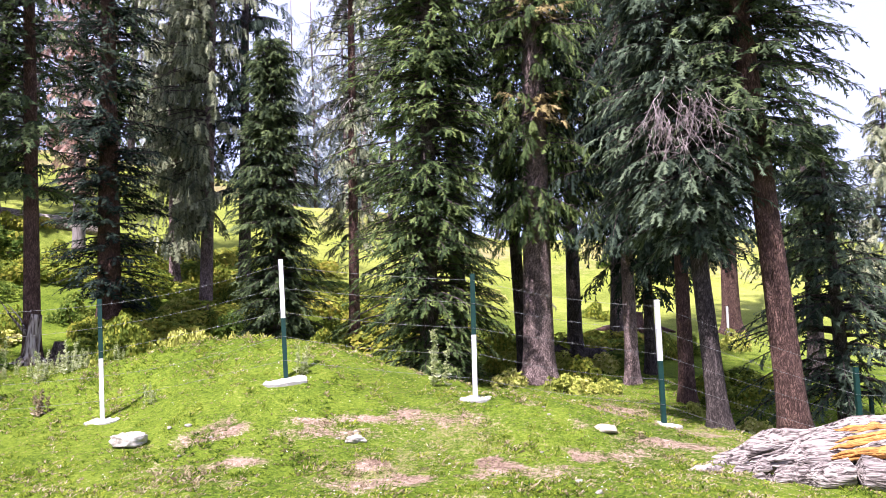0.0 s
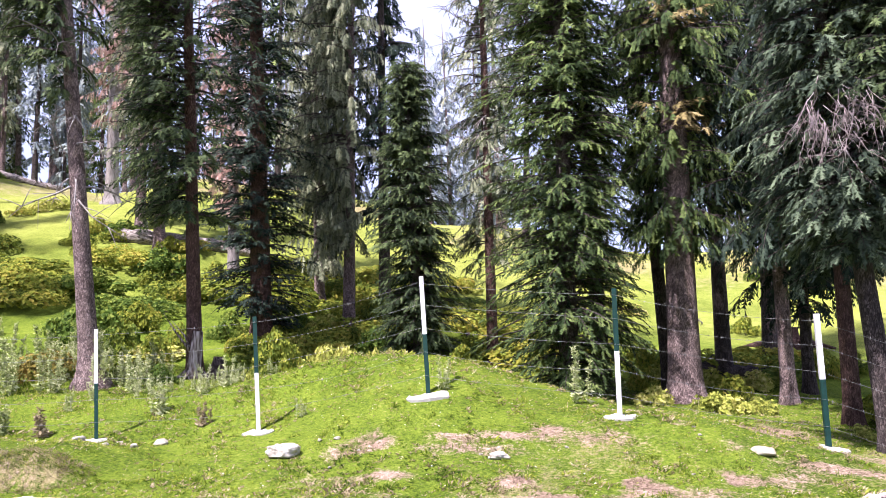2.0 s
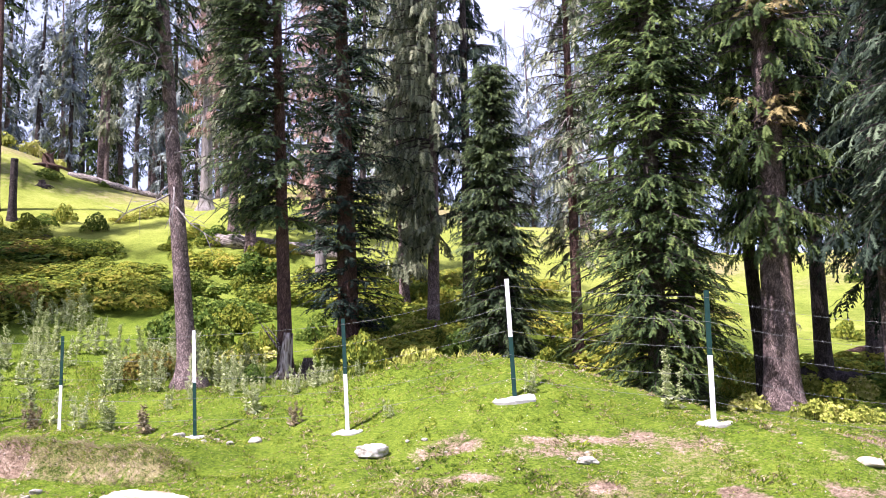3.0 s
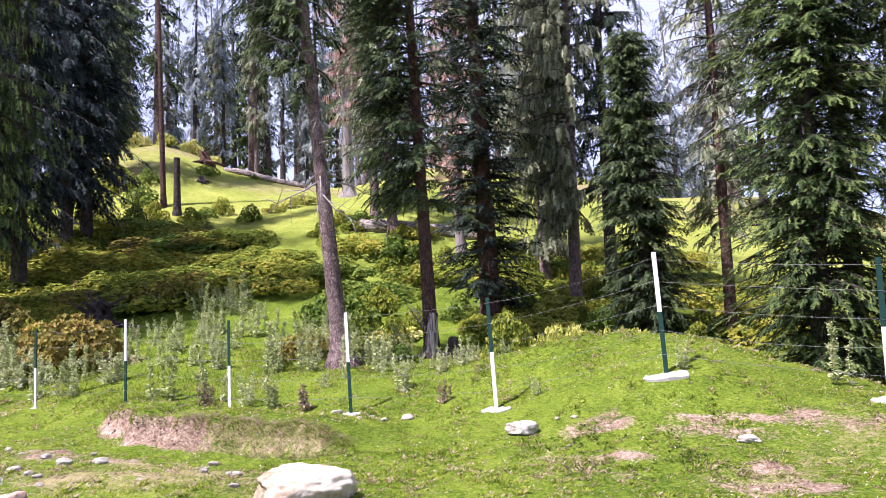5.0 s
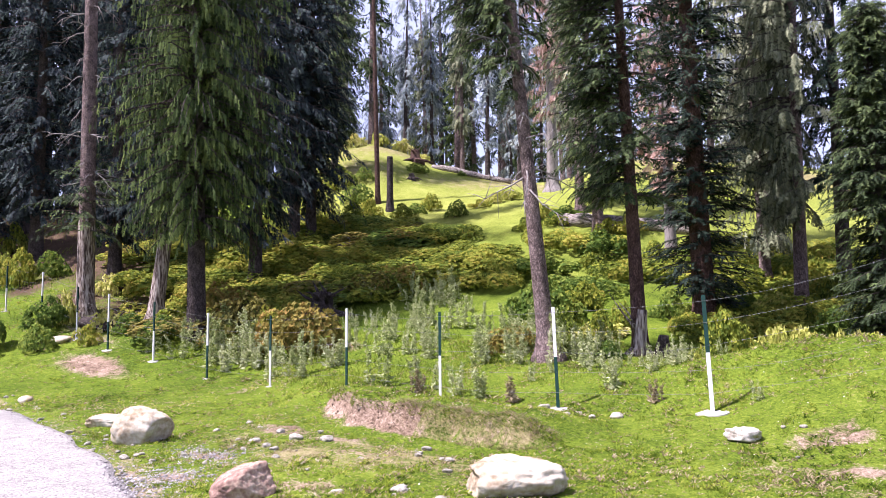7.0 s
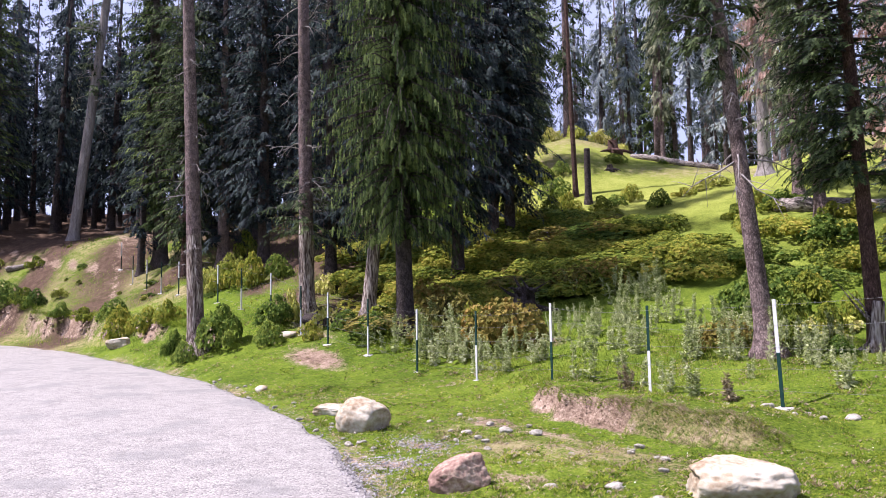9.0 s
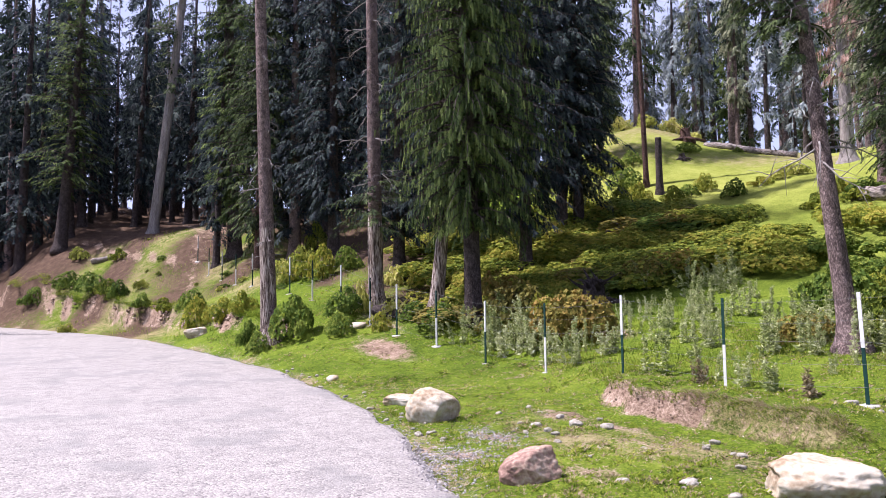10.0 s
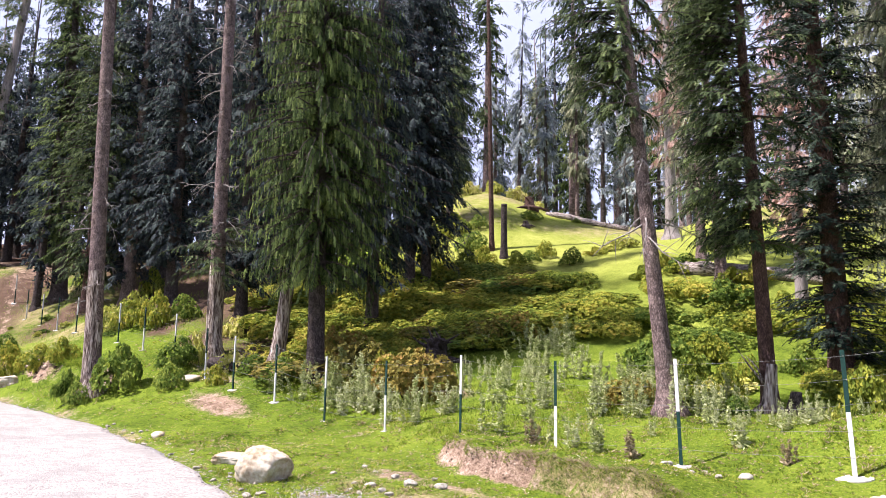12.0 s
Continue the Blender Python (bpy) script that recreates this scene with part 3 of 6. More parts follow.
    branch = np.interp(x, [-60, -54.7, -49.3, -46], [2.4, 4.15, 5.85, 7.6])
    earth = np.maximum(earth, 0.8 * np.exp(-((y - branch) / 0.35) ** 2) * step(-x, 45.5, 46.5) * (1 - step(-x, 57, 60)))
    earth = np.maximum(earth, 0.5 * np.exp(-((x + 50) / 4.5) ** 2 - ((y - 10) / 3.0) ** 2))
    litter = step(d, 24, 34) * step(az, 56, 63) * 0.7 * step(y, 8.5, 13) * (1 - 0.6 * step(az, 73, 78)) + 0.85 * step(d, 51, 57) * step(az, 70, 76)
    litter = np.maximum(litter, (0.5 + 0.4 * ripple(x, y, 1.3, 52)) * step(-x, 19.5, 22) * (1 - step(-x, 30, 34)) * step(y, 9.2, 10.4) * (1 - step(y, 15, 18)))
    # Brown litter, its share raised so its dark colour also imitates the hill's shade.
    litter = np.maximum(litter, (0.56 + 0.5 * ripple(x, y, 1.1, 51)) * step(d, 34, 40) * step(az, 71, 76))
    return earth, np.clip(dry, 0, 1), np.clip(litter, 0, 1)


def pasture(x, y):
    """Share of lighter, yellower pasture: the open slope below the crest and the meadow behind the wood's edge."""
    d = np.hypot(x, y)
    az = np.degrees(np.arctan2(-x, y))
    return np.clip(step(d, 21, 31) * (1 - step(az, 52, 57)) * (0.72 + 0.4 * ripple(x, y, 0.5, 61)), 0, 1)


def build_ground():
    gx = grid_line(-2500, -24, 6, 2500, 0.16)
    gy = grid_line(-2500, 2.0, 12, 2500, 0.09)
    X, Y = np.meshgrid(gx, gy, indexing="ij")
    Z = land(X, Y)
    nx, ny = X.shape
    k = np.arange(nx * ny).reshape(nx, ny)
    f = np.stack([k[:-1, :-1], k[1:, :-1], k[1:, 1:], k[:-1, 1:]], -1).reshape(-1, 4)
    me = raw_mesh("ground", np.stack([X, Y, Z], -1).reshape(-1, 3), f, smooth=True)
    e, d, l = cover(X.ravel(), Y.ravel())
    attr = me.color_attributes.new("cover", "FLOAT_COLOR", "POINT")
    attr.data.foreach_set("color", np.stack([e, d, l, pasture(X.ravel(), Y.ravel())], -1).astype(np.float32).ravel())
    ob = part("ground", me, M_GROUND)
    tagged(ob, "grazed mountain meadow with bare earth and dry patches", "ground", kind="structure")


build_ground()


def build_road():
    xs = np.arange(-109, 40, 0.35)
    ws = np.array([-0.05, 0.0, 0.12, 0.35, 0.8, 1.5, 2.8, 4.5, 6.2, 7.5, 8.2, 8.65, 8.9, 9.05])
    up = np.array([-0.06, 0.004, 0.02, 0.03, 0.04, 0.05, 0.065, 0.07, 0.065, 0.05, 0.04, 0.02, 0.0, -0.06])
    r = np.random.RandomState(5)
    wob = blur(r.normal(0, 1, len(xs)), 1.2, 0) * 0.16 + blur(r.normal(0, 1, len(xs)), 6.0, 0) * 0.3
    X = xs[:, None] * np.ones((1, len(ws)))
    Y = edge_y(xs)[:, None] - ws[None] + wob[:, None] * np.exp(-ws / 0.5)[None]
    Z = road_z(xs)[:, None] + up[None]
    n, m = X.shape
    k = np.arange(n * m).reshape(n, m)
    f = np.stack([k[:-1, :-1], k[:-1, 1:], k[1:, 1:], k[1:, :-1]], -1).reshape(-1, 4)
    ob = part("road", raw_mesh("road", np.stack([X, Y, Z], -1).reshape(-1, 3), f, smooth=True), M_ROAD)
    tagged(ob, "worn pale grey asphalt road with a ragged gravel edge", "road", kind="structure")


build_road()


# ---- trees ----
def spot(az, dist):
    """A place on the ground by bearing (degrees from +y towards -x) and distance from the origin."""
    a = radians(az)
    x, y = -math.sin(a) * dist, math.cos(a) * dist
    return x, y, zat(x, y)


def axis_point(h, lean, bend, height):
    """The trunk's middle at height h: lean is (dx, dy) a metre, bend the bow of it."""
    h = np.asarray(h, float)
    s = h / height
    return np.stack([lean[0] * h + bend * s * (1 - s) * 4, lean[1] * h, h], -1)


def trunk_mesh(height, radius, lean, bend, seed, flare=0.45, sides=14, rings=26, top=0.1):
    h = np.concatenate([[-0.35, -0.1, 0.05, 0.15, 0.3, 0.5], np.linspace(0.8, height, rings)])
    rad = radius * ((1 - (1 - top) * np.clip(h / height, 0, 1) ** 0.9) + flare * np.exp(-np.clip(h, 0, None) / 0.22))
    v, f = tube(axis_point(h, lean, bend, height), rad, sides, 0.035, seed)
    return raw_mesh("trunk", v, f, smooth=True)


def foliage(seed, h0, h1, radius, n, lean=(0, 0), bend=0.0, height=None, droop=0.35, hang=0.25, twig=0.42, pairs=9, kites=7, power=0.75, dense_below=None, side=None, gap=0.0, up=0.15, kite_w=0.27):
    """Crown of a conifer: boughs, side twigs on them, and small flat sprays of needles along the twigs. Also the boughs' wood."""
    r = np.random.RandomState(seed)
    n = int(n * 0.66)
    height = height or h1
    u = r.uniform(0, 1, n)
    if dense_below:
        low = (dense_below - h0) / (h1 - h0)
        u = np.where(r.uniform(0, 1, n) < 0.72, u * min(1, low), u)
    u = np.clip(u, 0, 0.985)
    h = h0 + (h1 - h0) * u
    phi = r.uniform(0, 2 * np.pi, n)
    if side is not None:
        phi = np.where(r.uniform(0, 1, n) < 0.7, side + r.normal(0, 0.8, n), phi)
    if gap:
        keep = np.sin(h * 2.1 + seed) + 0.8 * np.sin(h * 0.9 + 2 * phi + seed) > -1.8 + 2.2 * gap
        h, u, phi = h[keep], u[keep], phi[keep]
        n = len(h)
    L = radius * (1 - u) ** power * (0.55 + 0.45 * np.clip(u * 8, 0, 1)) * r.uniform(0.6, 1.12, n) + 0.12
    L *= 1 + 0.16 * np.sin(3 * phi + seed) + 0.12 * np.sin(1.7 * h + seed)
    a0 = up + 0.45 * u + r.normal(0, 0.1, n)
    dr = droop * r.uniform(0.7, 1.3, n)
    base = axis_point(h, lean, bend, height)
    out = np.stack([np.cos(phi), np.sin(phi), 0 * phi], -1)
    tang = np.stack([-np.sin(phi), np.cos(phi), 0 * phi], -1)
    zed = np.array([0, 0, 1.0])

    def along(s):
        return base[:, None] + out[:, None] * (L[:, None] * s)[..., None] + zed * (L[:, None] * (a0[:, None] * s - dr[:, None] * s ** 2 * 1.3 + 0.25 * dr[:, None] * s ** 3))[..., None]

    K = 2 * pairs
    s = 0.12 + 0.88 * ((np.arange(K)[None] + r.uniform(0, 1, (n, K))) / K) ** 0.72
    P = along(s)
    sg = np.where(np.arange(K) % 2 == 0, 1.0, -1.0)[None] * np.ones((n, 1))
    beta = r.uniform(0.4, 1.15, (n, K)) * (1.15 - 0.7 * s)
    D = out[:, None] * np.cos(beta)[..., None] + tang[:, None] * (sg * np.sin(beta))[..., None]
    D = D + zed * (0.1 - 0.3 * s + r.normal(0, 0.2, (n, K)))[..., None]
    hg = np.clip(hang + r.normal(0, 0.15, (n, K)), 0, 1)[..., None]
    D = D * (1 - hg) + np.array([0, 0, -1.0]) * hg
    D /= np.linalg.norm(D, axis=-1, keepdims=True)
    l = 0.68 * twig * (1.2 - 0.65 * s) * r.uniform(0.5, 1.25, (n, K)) * np.clip(0.45 + L / radius, 0.5, 1.1)[:, None]
    N = zed + 0.35 * r.normal(0, 1, (n, K, 3)) + 0.35 * out[:, None]
    W = np.cross(D, N)
    W /= np.linalg.norm(W, axis=-1, keepdims=True) + 1e-9
    up_n = np.cross(W, D)
    # each twig is one feathered spray: a sagging spine with forward-pointing teeth on both sides
    J = kites
    q = np.linspace(0, 1, J + 1)
    sag = r.uniform(0.1, 0.4, (n, K, 1, 1))
    spine = P[:, :, None] + D[:, :, None] * (l[..., None] * q)[..., None] - zed * (l[..., None] * q ** 2)[..., None] * sag
    spine[:, :, 1:-1] += 0.03 * l[..., None, None] * r.normal(0, 1, (n, K, J - 1, 3))
    qm = (np.arange(J) + 0.7) / J
    reach = (l[..., None] * (0.12 + 0.8 * kite_w * (1.0 - 0.5 * qm)) * r.uniform(0.5, 1.4, (n, K, J)))[..., None]
    seg = spine[:, :, :-1] * 0.35 + spine[:, :, 1:] * 0.65
    teeth = []
    for sgn in (1.0, -1.0):
        go = W[:, :, None] * (sgn * r.uniform(0.5, 1.0, (n, K, J, 1))) + D[:, :, None] * r.uniform(0.4, 1.0, (n, K, J, 1)) + up_n[:, :, None] * r.normal(-0.22, 0.22, (n, K, J, 1))
        teeth.append(seg + go * reach)
    V = np.concatenate([spine, *teeth], 2).reshape(-1, 3)
    per, j = 3 * J + 1, np.arange(J)
    one = np.concatenate([np.stack([j, j + 1, J + 1 + j], -1), np.stack([j + 1, j, 2 * J + 1 + j], -1)])
    F = (np.arange(n * K)[:, None, None] * per + one[None]).reshape(-1, 3)
    # wood of the boughs: three-sided tapering sticks
    S = np.array([0.0, 0.35, 0.7, 0.98])
    Q = along(np.ones((n, 1)) * S)
    br = (0.012 + 0.010 * L)[:, None] * np.array([1.0, 0.75, 0.5, 0.15])
    ang = np.array([0.5, 2.6, 4.7])
    B = Q[:, :, None] + br[:, :, None, None] * (np.cos(ang)[:, None] * zed + np.sin(ang)[:, None] * tang[:, None, None])
    BV = B.reshape(-1, 3)
    o = (np.arange(n) * 12)[:, None, None, None]
    i, k = np.arange(3)[:, None], np.arange(3)[None]
    f4 = np.stack([i * 3 + k, i * 3 + (k + 1) % 3, (i + 1) * 3 + (k + 1) % 3, (i + 1) * 3 + k], -1)
    BF = (o + f4[None]).reshape(-1, 4)
    return (V, F), (BV, BF)


def dead_twigs(seed, h0, h1, n, length, lean, bend, height, radius):
    """Bare broken branches on a trunk."""
    r = np.random.RandomState(seed)
    pieces = []
    for _ in range(n):
        h = r.uniform(h0, h1)
        p = axis_point(h, lean, bend, height)
        a = r.uniform(0, 6.28)
        d = np.array([math.cos(a), math.sin(a), r.uniform(-0.5, 0.25)])
        ll = length * r.uniform(0.35, 1.2)
        pts = [p + d * radius * 0.6]
        for k in range(4):
            d = d + r.normal(0, 0.22, 3) + np.array([0, 0, -0.12])
            d /= np.linalg.norm(d)
            pts.append(pts[-1] + d * ll / 4)
        twig = [tube(pts, [0.022, 0.016, 0.012, 0.008, 0.003], 4, 0, 1)]
        for k in (1, 2, 2, 3, 3):
            e = d + r.normal(0, 0.7, 3)
            e /= np.linalg.norm(e)
            twig.append(tube([pts[k], pts[k] + e * ll * 0.2, pts[k] + e * ll * 0.4 + np.array([0, 0, -0.04])], [0.009, 0.006, 0.002], 4, 0, 1))
        pieces.append(joined(twig))
    return pieces


def tree(az, dist, height, radius, label, hide, needle=None, crown=None, lean=0.0, bend=0.0, seed=1, dead=None, group="", flare=0.45, top=0.08, category="conifer", strip=None, clear=None):
    """One tree: trunk, crown (> boughs) and dead branches. crown: settings of foliage(); dead: (from, to, number, length)."""
    x, y, z = spot(az, dist)
    root = new("conifer_tree")
    root.matrix_basis = pose(x, y, z, 0, 0, az)
    tagged(root, label, category, group)
    lean = (lean, 0.0) if isinstance(lean, (int, float)) else lean
    part("trunk", trunk_mesh(height, radius, lean, bend, seed, flare, top=top), hide, root)
    if strip:
        r = np.random.RandomState(seed + 90)
        h = np.linspace(strip[0], strip[1], 16)
        rad = radius * ((1 - (1 - top) * np.clip(h / height, 0, 1) ** 0.9) + flare * np.exp(-np.clip(h, 0, None) / 0.22)) * 1.03
        v, f = tube(axis_point(h, lean, bend, height), rad, 14, 0.03, seed)
        v[(len(h) - 1) * 14:len(h) * 14, 2] += r.normal(0, 0.35, 14)
        part("stripped_wood", raw_mesh("stripped_wood", v, f[:-14], smooth=True), M_BAREWOOD, root, "bare weathered wood where bark has gone")
    if crown:
        cs = dict(crown)
        cs.setdefault("kite_w", 0.2 if dist < 18.2 else 0.25)
        cs.setdefault("kites", 8 if dist < 13 else 7 if dist < 18.2 else 5 if dist < 26 else 4)
        wood_shown = cs.pop("wood", True)
        (V, F), (BV, BF) = foliage(seed, lean=lean, bend=bend, height=height, **cs)
        if clear:
            mid = V[F].mean(1)
            F = F[~((np.hypot(mid[:, 0] - clear[0], mid[:, 2] - clear[1]) < clear[2]) & (mid[:, 1] < clear[3]))]
        c = part("crown", raw_mesh("crown", V, F), needle, root)
        if wood_shown:
            tagged(part("bough_wood", raw_mesh("bough_wood", BV, BF), M_DARKBARK if hide is not M_GREYWOOD else M_GREYWOOD, c), kind="stuff")
    if dead:
        for v, f in dead_twigs(seed + 7, *dead[:2], dead[2], dead[3], lean, bend, height, radius):
            part("dead_branch", raw_mesh("dead_branch", v, f), M_GREYWOOD, root)
    return root

LEFT, RIGHT, FRONT = math.pi, 0.0, -math.pi / 2
# trees by the fence, from the road's far bend to the near clearing
tree(-27.4, 14.0, 5.6, 0.17, "young bluish fir with low spreading boughs", M_DARKBARK, M_BLUE, dict(h0=1.1, h1=5.6, radius=1.75, n=300, droop=0.45, hang=0.3, power=0.8, twig=0.4), lean=-0.03, seed=11)
tree(-24.2, 11.5, 19, 0.205, "leaning old fir with furrowed brown bark and a dense crown", M_REDBARK, M_FIR, dict(h0=4.0, h1=19, radius=1.6, n=500, dense_below=9, droop=0.4, hang=0.3, power=0.55, twig=0.42), lean=-0.068, seed=12)
tree(-19.4, 11.5, 15, 0.15, "leaning dark fir with hanging boughs and a dead twiggy patch", M_DARKBARK, M_BLUE, dict(h0=2.7, h1=15, radius=1.4, n=520, dense_below=7.5, droop=0.45, hang=0.35, power=0.6, twig=0.42), lean=-0.073, seed=13, clear=(-0.26, 4.15, 0.52, -0.75))
tree(-13.6, 17.0, 20, 0.155, "spruce with pale pinkish bark and a dark hanging crown", M_BARK, M_DARK, dict(h0=2.6, h1=20, radius=2.1, n=300, dense_below=10, droop=0.5, hang=0.65, power=0.5, twig=0.6), lean=-0.007, seed=14)
tree(-14.9, 18.5, 17, 0.13, "slim dark spruce behind the pale-barked one", M_DARKBARK, M_DARK, dict(h0=1.9, h1=17, radius=1.5, n=170, dense_below=8, droop=0.5, hang=0.6, twig=0.5), seed=15)
tree(-17.3, 15.0, 14, 0.15, "slim spruce with brown bark and hanging boughs", M_REDBARK, M_DARK, dict(h0=2.8, h1=14, radius=1.4, n=230, dense_below=7, droop=0.5, hang=0.6, twig=0.5), seed=16)
tree(-12.65, 23.0, 20, 0.22, "dark spruce trunk at the edge of the sunny meadow", M_DARKBARK, M_DARK, dict(h0=4.6, h1=20, radius=1.8, n=240, dense_below=13, droop=0.5, hang=0.6, twig=0.6), lean=0.03, seed=17)
tree(-20.5, 28.0, 20, 0.3, "spruce with exposed roots beyond the clearing", M_REDBARK, M_DARK, dict(h0=3.5, h1=20, radius=2.6, n=190, dense_below=12, droop=0.5, hang=0.5, twig=0.7), seed=18, flare=0.9)
tree(-25.7, 20.0, 6.5, 0.22, "dark spruce trunk in the shady clearing", M_DARKBARK, M_FIR, dict(h0=2.6, h1=6.3, radius=1.5, n=130, droop=0.5, hang=0.5, twig=0.6), seed=19, top=0.3)
tree(-30.5, 17.0, 6.2, 0.14, "pale green fir beside the clearing", M_BARK, M_PALE, dict(h0=1.5, h1=6.2, radius=1.3, n=200, droop=0.5, hang=0.5, twig=0.45, gap=0.2), seed=20)
tree(-6.9, 16.0, 24, 0.335, "mighty spruce with flaky grey-pink bark and hanging tufts", M_BARK, M_FRESH, dict(h0=3.3, h1=24, radius=1.75, n=460, dense_below=9, droop=0.55, hang=0.6, power=0.4, twig=0.5, gap=0.1), lean=0.012, seed=21, dead=(1.2, 3.4, 5, 0.25))
tree(-9.6, 20.0, 22, 0.2, "dark spruce behind the mighty trunk", M_DARKBARK, M_DARK, dict(h0=4.6, h1=22, radius=1.5, n=150, gap=0.25, dense_below=12, droop=0.5, hang=0.6, twig=0.6), seed=22)
tree(-5.9, 17.2, 18, 0.16, "slim leaning spruce beside the mighty trunk", M_DARKBARK, M_FIR, dict(h0=3.4, h1=18, radius=0.9, n=150, dense_below=9, droop=0.5, hang=0.5, twig=0.4, gap=0.4), lean=-0.05, seed=23)
tree(1.2, 15.0, 17, 0.2, "dense green fir clothed in boughs down to the grass", M_DARKBARK, M_FRESH, dict(h0=0.15, h1=17, radius=1.7, n=1150, dense_below=9, droop=0.4, hang=0.22, power=0.42, twig=0.4), lean=0.012, seed=24)
tree(-1.2, 16.6, 19, 0.19, "dark fir growing close behind the dense one", M_DARKBARK, M_FIR, dict(h0=0.8, h1=19, radius=1.25, n=220, dense_below=10, droop=0.4, hang=0.3, power=0.5, twig=0.42, gap=0.3), lean=-0.02, seed=25)
tree(6.7, 19.0, 20, 0.145, "slim spruce with brown bark and thin greyish boughs", M_REDBARK, M_PALE, dict(h0=2.4, h1=20, radius=1.15, n=250, dense_below=10, droop=0.45, hang=0.5, power=0.3, twig=0.42, gap=0.35, kite_w=0.22), seed=26, dead=(5, 11, 40, 1.3))
tree(12.1, 18.0, 7.4, 0.15, "columnar young fir clothed in boughs to the ground", M_DARKBARK, M_FIR, dict(h0=0.2, h1=7.4, radius=1.08, n=900, droop=0.4, hang=0.25, power=0.36, twig=0.38), lean=-0.03, seed=27)
tree(14.6, 23.0, 19, 0.2, "dark spruce rising behind the columnar fir", M_DARKBARK, M_DARK, dict(h0=3.0, h1=19, radius=1.5, n=280, dense_below=14, droop=0.45, hang=0.5, power=0.4, twig=0.5, gap=0.2), seed=28)
tree(17.3, 22.0, 21, 0.185, "tall spruce with pale lichen-hung boughs", M_BARK, M_PALE, dict(h0=2.6, h1=21, radius=1.4, n=520, dense_below=12, droop=0.5, hang=0.75, power=0.3, twig=0.55, side=LEFT), lean=0.016, seed=29)
tree(19.4, 25.0, 20, 0.17, "pale lichen-hung spruce behind the tall one", M_BARK, M_PALE, dict(h0=1.0, h1=20, radius=1.25, n=330, dense_below=13, droop=0.5, hang=0.75, power=0.3, twig=0.55), lean=-0.02, seed=30)
tree(23.6, 20.5, 20, 0.29, "dark fir with red-brown bark and layered boughs", M_REDBARK, M_DARK, dict(h0=0.5, h1=20, radius=1.6, n=660, dense_below=11, droop=0.25, hang=0.12, power=0.35, twig=0.42), lean=-0.02, seed=31)
tree(25.6, 26.0, 19, 0.2, "dying spruce with withered pinkish needles", M_GREYWOOD, M_DEADN, dict(h0=2.4, h1=19, radius=1.25, n=260, dense_below=14, droop=0.5, hang=0.6, power=0.4, twig=0.5, gap=0.2), seed=32)
tree(28.2, 16.9, 20, 0.165, "slim straight fir with red-brown bark and grey-green boughs", M_REDBARK, M_FIR, dict(h0=3.3, h1=20, radius=1.6, n=420, dense_below=10, droop=0.4, hang=0.3, power=0.3, twig=0.42, side=LEFT + 0.3, gap=0.1, kite_w=0.3), lean=-0.03, seed=33)
tree(30.6, 29.0, 17, 0.22, "grey-green fir above the fallen log", M_BARK, M_FIR, dict(h0=1.5, h1=17, radius=2.0, n=360, dense_below=12, droop=0.45, hang=0.4, power=0.4, twig=0.5), lean=-0.04, seed=34)
tree(31.9, 31.5, 18, 0.2, "shaggy fir with thin pale boughs", M_BARK, M_PALE, dict(h0=2.4, h1=18, radius=1.5, n=260, dense_below=12, droop=0.45, hang=0.6, power=0.35, twig=0.5, gap=0.3, kite_w=0.22), seed=35, dead=(1.5, 8, 30, 1.1))
tree(33.8, 38.0, 20, 0.3, "withered spruce with bare grey hanging twigs", M_GREYWOOD, M_DEADN, dict(h0=4.0, h1=20, radius=1.3, n=150, dense_below=14, droop=0.5, hang=0.8, power=0.35, twig=0.6, gap=0.3, kite_w=0.2), seed=36, dead=(1.5, 12, 70, 1.4), flare=0.9)
tree(34.9, 15.4, 19, 0.178, "leaning spruce with knotty grey bark", M_BARK, M_FIR, dict(h0=5.4, h1=19, radius=1.5, n=240, dense_below=9, droop=0.35, hang=0.4, power=0.35, twig=0.42, gap=0.3, side=LEFT), lean=-0.085, seed=37, dead=(3.4, 6.5, 16, 1.1), flare=1.25)
tree(47.0, 36.0, 15, 0.125, "tall bare dead trunk on the slope", M_REDBARK, None, None, lean=-0.02, seed=38, top=0.5)
tree(46.1, 35.0, 2.5, 0.155, "broken-off dead trunk on the slope", M_DARKBARK, None, None, seed=39, top=0.9, category="tree stump")
tree(60.1, 22.3, 21, 0.27, "big dark green spruce with drooping boughs nearly to the grass", M_DARKBARK, M_FRESH, dict(h0=3.1, h1=21, radius=2.5, n=1000, dense_below=11.5, droop=0.6, hang=0.9, power=0.38, twig=0.46), lean=-0.015, seed=40)
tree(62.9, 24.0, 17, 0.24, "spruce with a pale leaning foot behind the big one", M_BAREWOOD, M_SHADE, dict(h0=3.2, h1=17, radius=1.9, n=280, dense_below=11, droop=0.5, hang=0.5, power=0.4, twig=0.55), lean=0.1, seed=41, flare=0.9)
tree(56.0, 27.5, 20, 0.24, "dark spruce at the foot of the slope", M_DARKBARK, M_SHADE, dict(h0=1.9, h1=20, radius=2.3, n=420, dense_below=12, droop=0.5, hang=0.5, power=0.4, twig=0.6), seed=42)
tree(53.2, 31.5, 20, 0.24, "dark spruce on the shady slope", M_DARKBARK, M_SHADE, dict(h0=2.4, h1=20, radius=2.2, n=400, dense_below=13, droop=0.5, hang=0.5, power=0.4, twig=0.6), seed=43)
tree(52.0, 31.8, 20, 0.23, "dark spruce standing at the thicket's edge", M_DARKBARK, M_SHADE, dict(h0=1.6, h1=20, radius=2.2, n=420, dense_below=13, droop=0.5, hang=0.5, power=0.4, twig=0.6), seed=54)
